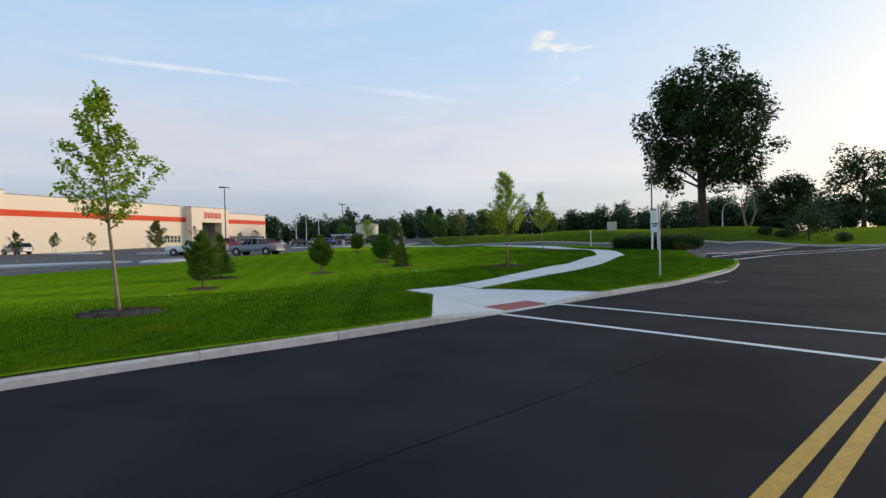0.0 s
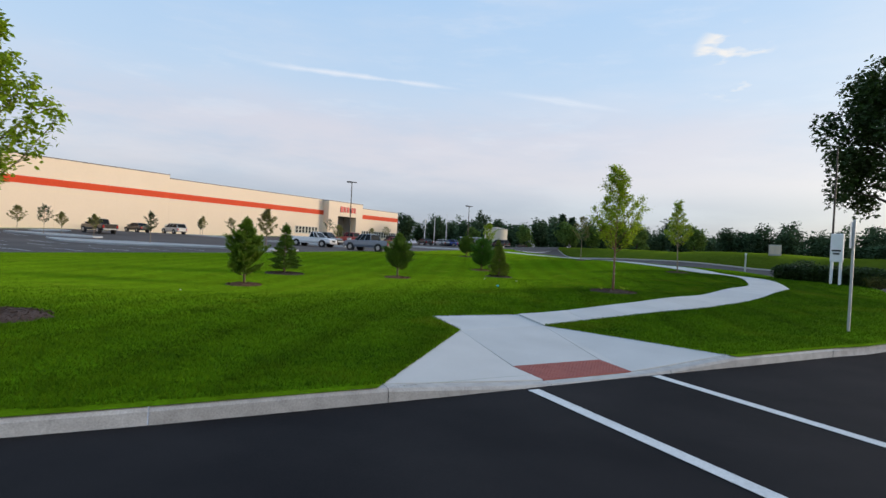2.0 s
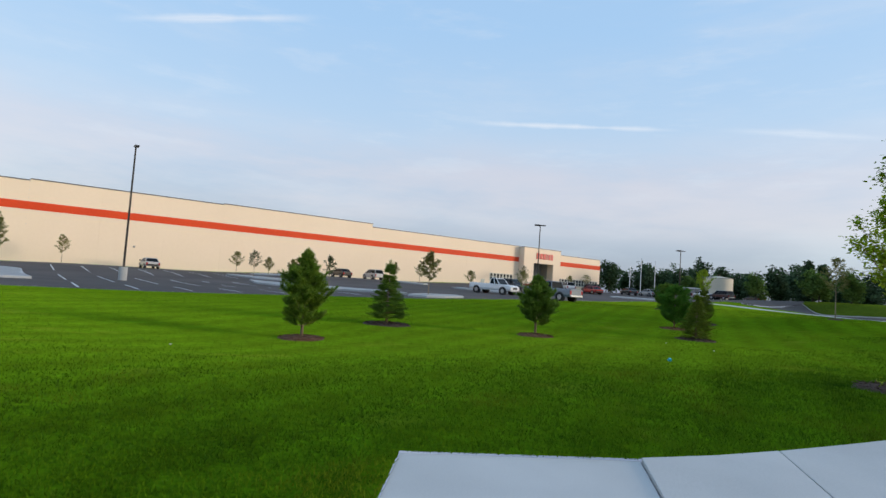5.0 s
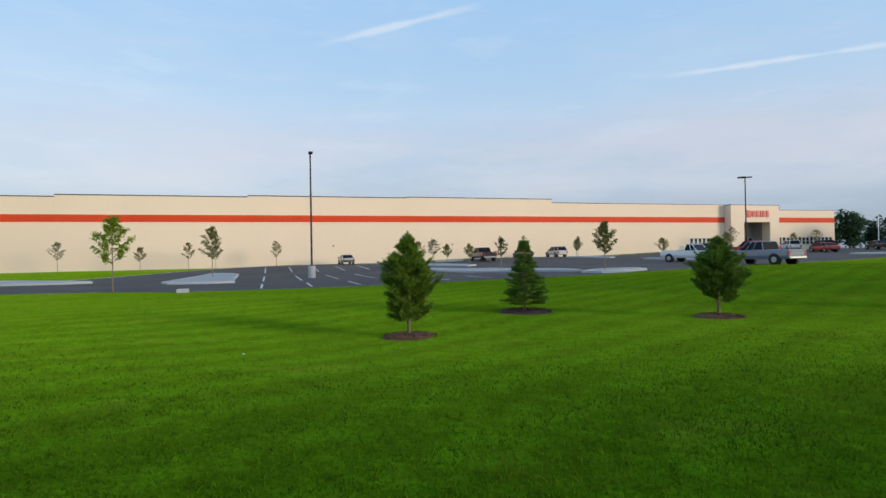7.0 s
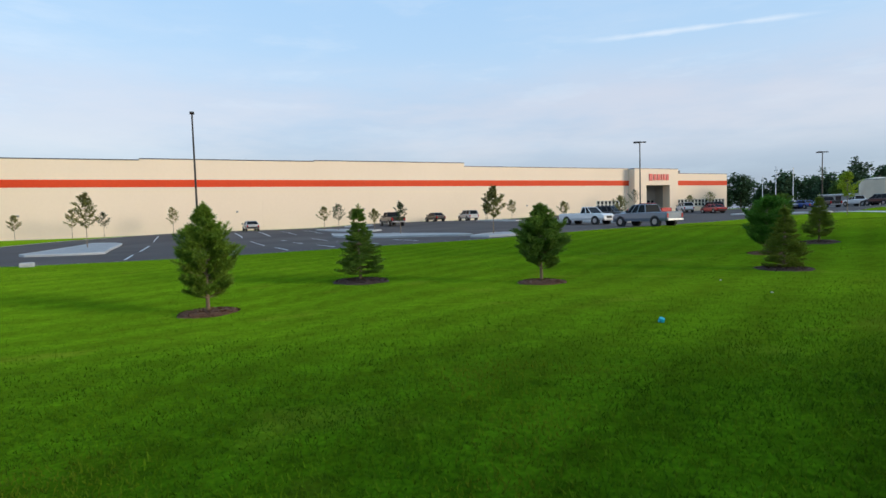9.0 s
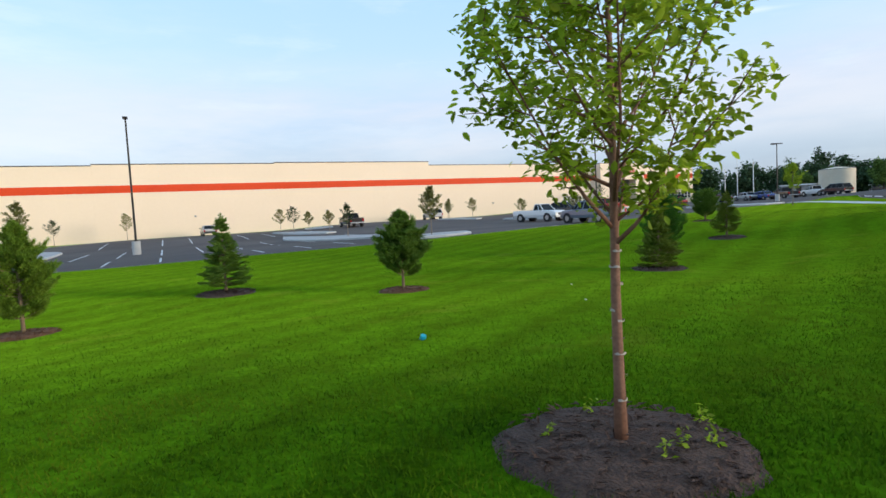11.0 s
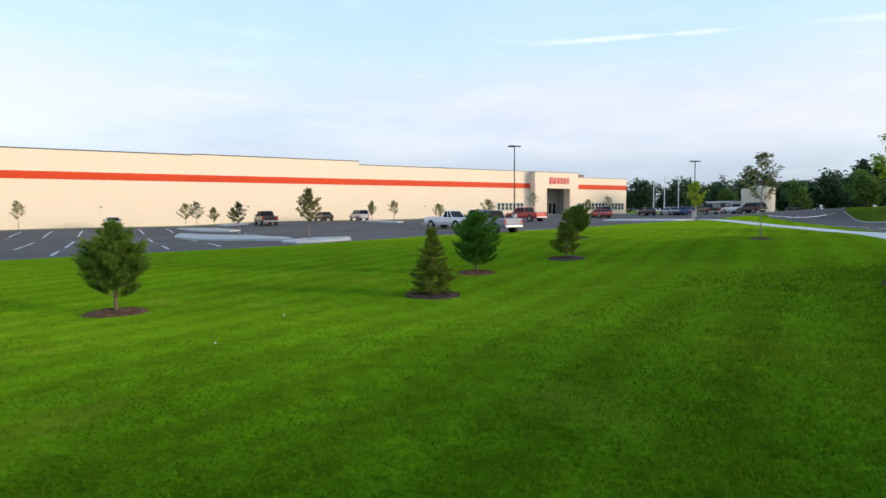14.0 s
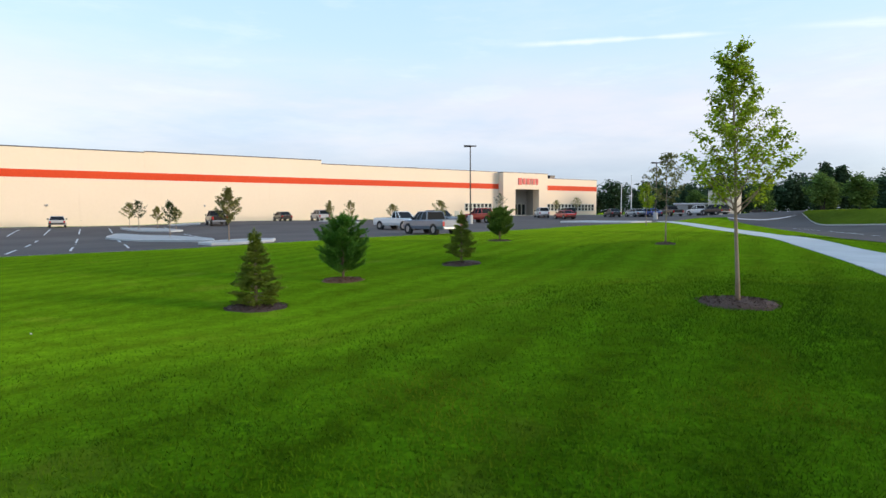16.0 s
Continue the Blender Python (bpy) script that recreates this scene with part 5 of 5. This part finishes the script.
for k in range(7):
    a = g.uniform(0, 6.28)
    r = g.uniform(.25, .6)
    wx, wy = -.38 + r * math.cos(a), 22.38 + r * math.sin(a)
    weed = thing("weed", wx, wy, height(wx, wy) + .03, "small green weed sprouting from bark mulch", "weed", "weeds in the mulch")
    v, f = leaf_cloud(np.random.default_rng(k), [(0, 0, .02 + .022 * j) for j in range(5)], 4, .018, .042)
    mesh_from("leaves", v, f, "leaf", weed)


# ---------------------------------------------------------------- far side: tank, shed, masts, woods
tank = thing("storage_tank", -60, 137, height(-60, 137), "cylindrical cream storage tank with a shallow roof", "storage tank")
part("shell", cone(bmesh.new(), (0, 0, -.5), (0, 0, 5.0), 3.0, 3.0, 48), "tank", tank)
part("roof", cone(bmesh.new(), (0, 0, 5.0), (0, 0, 5.4), 3.06, .5, 48), "tank", tank)
part("vent", cone(bmesh.new(), (0, 0, 5.35), (0, 0, 5.7), .28, .28, 12), "steel", tank)
part("rim", cone(bmesh.new(), (0, 0, 4.92), (0, 0, 5.01), 3.06, 3.06, 48), "coping", tank)
shed = thing("shed", -65.5, 134, height(-65.5, 134), "low dark grey utility shed with a pale flat roof", "shed")
part("wall", boxed(-2.6, -1.6, -.3, 2.6, 1.6, 2.2, bevel=.03), "portal", shed)
part("roof", boxed(-2.8, -1.8, 2.2, 2.8, 1.8, 2.45, bevel=.04), "white", shed)
part("door", boxed(.5, -1.65, 0, 1.5, -1.6, 2.0, bevel=.01), "steel", shed)
for x, y, h in ((-70, 118, 6.0), (-66, 116, 7.6), (-61.5, 114, 7.0)):
    m = thing("flagpole", x, y, height(x, y), "slim white flagpole without a flag", "flagpole", "flagpoles")
    part("pole", cone(bmesh.new(), (0, 0, -.2), (0, 0, h), .09, .05, 10), "white", m)
    bm = bmesh.new()
    bmesh.ops.create_uvsphere(bm, u_segments=10, v_segments=8, radius=.12, matrix=Matrix.Translation((0, 0, h + .08)))
    part("finial", bm, "white", m)

clump_tree(12.9, 65, height(12.9, 65), 17.1, 7.9, 201, "large spreading oak tree, dark against the evening sky", leaf=.40, clumps=270, per=115, trunk=.42, low=.19, spread=.5, limbs=40, lobes=24)
clump_tree(25.8, 84, height(25.8, 84), 7.6, 3.6, 203, "round-headed broad tree beyond the access road", leaf=.42, clumps=80, per=70, trunk=.22, low=.2, spread=.5, lobes=9)
clump_tree(34.4, 84, height(34.4, 84), 10.2, 4.2, 204, "uneven tall broad-leaved tree beyond the access road", leaf=.42, clumps=80, per=60, trunk=.25, low=.15, spread=.55, lobes=10)
clump_tree(21.4, 60.5, height(21.4, 60.5), 3.2, 2.4, 205, "dense rounded bush with reddish undergrowth in a bed", name="bush", leaf=.2, clumps=40, per=70, trunk=.1, low=.05, spread=.4)
for k, (x, y, r) in enumerate(((17.6, 60, .7), (19.2, 60.3, .7), (24.6, 61.5, .8))):
    shrub("shrub", x, y, r, r, r * 1.1, 20 + k, "small dark rounded shrub in a mulch bed", n=1500, leaf=.1)


def dead_tree():
    x, y = 21.2, 84
    t = thing("dead_tree", x, y, height(x, y), "bare dead tree with forked grey limbs", "dead tree")
    rng = random.Random(3)
    v, f = [], []

    def grow(p, d, l, r, n):
        q = p + d * l
        tube(v, f, [p, p.lerp(q, .5) + Vector((rng.uniform(-.1, .1), 0, 0)) * l * .4, q], [r, r * .85, r * .65], 6)
        if n:
            for _ in range(2 if n > 1 else 3):
                e = (d + Vector((rng.uniform(-.75, .75), rng.uniform(-.5, .5), rng.uniform(-.1, .35)))).normalized()
                grow(q, e, l * rng.uniform(.6, .8), r * .62, n - 1)
    for s in (-.25, .3):
        grow(Vector((0, 0, -.2)), Vector((s, 0, 1)).normalized(), 2.6, .16, 4)
    put_data("trunk", v, f, "bark", t)


dead_tree()
for x, y, h in ((-42, 137, 9.0), (-40, 138.5, 8.4)):
    clump_tree(x, y, height(x, y), h, 2.4, 300 + int(x), "tall dark spruce at the edge of the woods", name="spruce", mat="wood_leaf", leaf=.6, clumps=70, per=60, trunk=.15, low=.05, spread=.35, shape="cone", limbs=8)
for k, (x, y, h, r) in enumerate(((-33, 116, 4.6, 1.9), (-36, 122, 5.6, 2.1), (-28, 114, 4.2, 1.7), (-20, 118, 5.4, 2.0), (-60, 137, 5.0, 2.2), (-48, 128, 5.4, 2.2), (-8, 104, 4.2, 1.7), (-70, 143, 5.4, 2.4), (-25, 126, 6.2, 2.3))):
    clump_tree(x, y, height(x, y), h, r, 400 + k, "light green broad-leaved tree before the dark woods", mat="wood_light", leaf=.42, clumps=40, per=60, trunk=.12, low=.08, spread=.4, lobes=8, group="trees before the woods", limbs=6)


box_sign = thing("utility_cabinet", 3.5, 75.5, height(3.5, 75.5), "small faded yellow cabinet standing on the grass bank", "cabinet")
part("housing", boxed(-.6, -.3, -.1, .6, .3, 1.1, bevel=.05), "frame", box_sign)
part("door", boxed(-.5, -.32, .1, -.02, -.3, 1.0, bevel=.01), "tank", box_sign)
part("door", boxed(.02, -.32, .1, .5, -.3, 1.0, bevel=.01), "tank", box_sign)
hook = thing("lamp_hook", 15.2, 67.5, height(15.2, 67.5), "white bent-over lamp post beside the oak", "lamp post")
tube_part("arm", [(0, 0, -.2), (0, 0, 1.6), (.12, 0, 2.2), (.5, 0, 2.55), (1.0, 0, 2.6), (1.4, 0, 2.45)], [.06, .05, .05, .045, .045, .05], "white", hook)


def woods():
    """The belt of far trees round the view, uneven in height and depth."""
    rng = random.Random(21)
    g = np.random.default_rng(21)
    V, Fs, n = [], [], 0
    tv, tf = [], []
    for row, (dist, hgt) in enumerate(((150, 7.5), (170, 9.6), (200, 11.5))):
        for k in range(74):
            a = radians(-62 + 132 * (k + rng.random()) / 74)         # from the right of the view round to the left
            d = dist * rng.uniform(.94, 1.1) * (1.0 if a > -.2 else .82)
            x, y = -5 - math.sin(a) * d * 1.0, 10 + math.cos(a) * d
            if x < -78 and y < 142:
                continue
            h = hgt * rng.uniform(.62, 1.12)
            r = h * rng.uniform(.28, .42)
            z = height(x, y)
            tube(tv, tf, [(x, y, z - .5), (x, y, z + h * .7)], [.2, .08], 5)
            c = g.normal(0, 1, (26, 3))
            c /= np.linalg.norm(c, axis=1, keepdims=True)
            c *= g.uniform(.35, 1, (26, 1))
            c = c * [r, r, h * .5] + [x, y, z + h * .52]
            v, f = leaf_cloud(g, c, 60, .75, .8, edge=1.5)
            V.append(v)
            Fs.append(f + n)
            n += len(v)
    w = tagged(mesh_from("woodland", np.concatenate(V), np.concatenate(Fs), "wood_leaf", None), "dark green belt of mixed woodland beyond the lot", "woods", kind="stuff")
    tagged(put_data("woodland_trunks", tv, tf, "old_bark"), "thin trunks standing in the far woods", "woods", kind="stuff")


woods()


# ---------------------------------------------------------------- standing grass near the path
def grass_blades():
    """Blades thickest beside the path, thinning out smoothly across the lawn."""
    g = np.random.default_rng(9)
    line = np.array([(-9, 1), (-4.6, 4), (-.6, 9), (.3, 14), (1.2, 18), (2.6, 23), (3.6, 28), (3.8, 34), (2.2, 39)])
    n = 5000000
    p = np.column_stack([g.uniform(-16, 10, n), g.uniform(0, 46, n)])
    d2 = np.full(n, 1e9)
    for a, b in zip(line, line[1:]):
        ab = b - a
        t = np.clip(((p - a) @ ab) / (ab @ ab), 0, 1)
        d2 = np.minimum(d2, ((p - a - t[:, None] * ab) ** 2).sum(1))
    p = p[g.uniform(0, 1, n) < np.exp(-d2 / 22.0) * .62]
    wide = np.column_stack([g.uniform(-33, 11, 420000), g.uniform(-6, 62, 420000)])
    far = np.full(len(wide), 1e9)
    for a, b in zip(line, line[1:]):
        ab = b - a
        t = np.clip(((wide - a) @ ab) / (ab @ ab), 0, 1)
        far = np.minimum(far, ((wide - a - t[:, None] * ab) ** 2).sum(1))
    wide = wide[g.uniform(0, 1, len(wide)) > np.exp(-far / 40.0)]
    p = np.concatenate([np.column_stack([p, .042 * g.uniform(.5, 1.4, len(p)), np.full(len(p), .006)]),
                        np.column_stack([wide, .028 * g.uniform(.5, 1.4, len(wide)), g.uniform(.007, .012, len(wide))])])
    keep = np.ones(len(p), bool)
    for _, poly in AREAS:
        keep &= ~inside(p[:, 0], p[:, 1], poly)
    for cx, cy, r in ((-5.41, 8.55, .7), (-.38, 22.38, .64), (-.72, 37.17, .54), (-11.15, 17.5, .54), (-13.5, 21.4, .7), (-10.5, 25.2, .55), (-8.79, 32.0, .65), (-11.5, 35.2, .58), (-12.94, 40.45, .65)):
        keep &= (p[:, 0] - cx) ** 2 + (p[:, 1] - cy) ** 2 > r * r
    for a, b in zip(np.array(KERB), np.array(KERB)[1:]):
        ab = b - a
        t = np.clip(((p[:, :2] - a) @ ab) / (ab @ ab), 0, 1)
        keep &= ((p[:, :2] - a - t[:, None] * ab) ** 2).sum(1) > .016
    p = p[keep]
    z = np.concatenate([heights(c[:, 0], c[:, 1]) for c in np.array_split(p, 40)])
    n = len(p)
    c = np.column_stack([p[:, 0], p[:, 1], z - .01])
    a = g.uniform(0, 6.28, n)
    s = np.column_stack([np.cos(a), np.sin(a), np.zeros(n)]) * p[:, 3:4]
    lean = g.normal(0, .45, (n, 3))
    lean[:, 2] = 1
    tip = c + lean * p[:, 2:3]
    v = np.stack([c - s, c + s, tip], 1).reshape(-1, 3)
    tagged(mesh_from("grass", v, np.arange(len(v)).reshape(-1, 3), "blade", None), "short mown grass blades of the lawn", "grass", kind="stuff")


grass_blades()
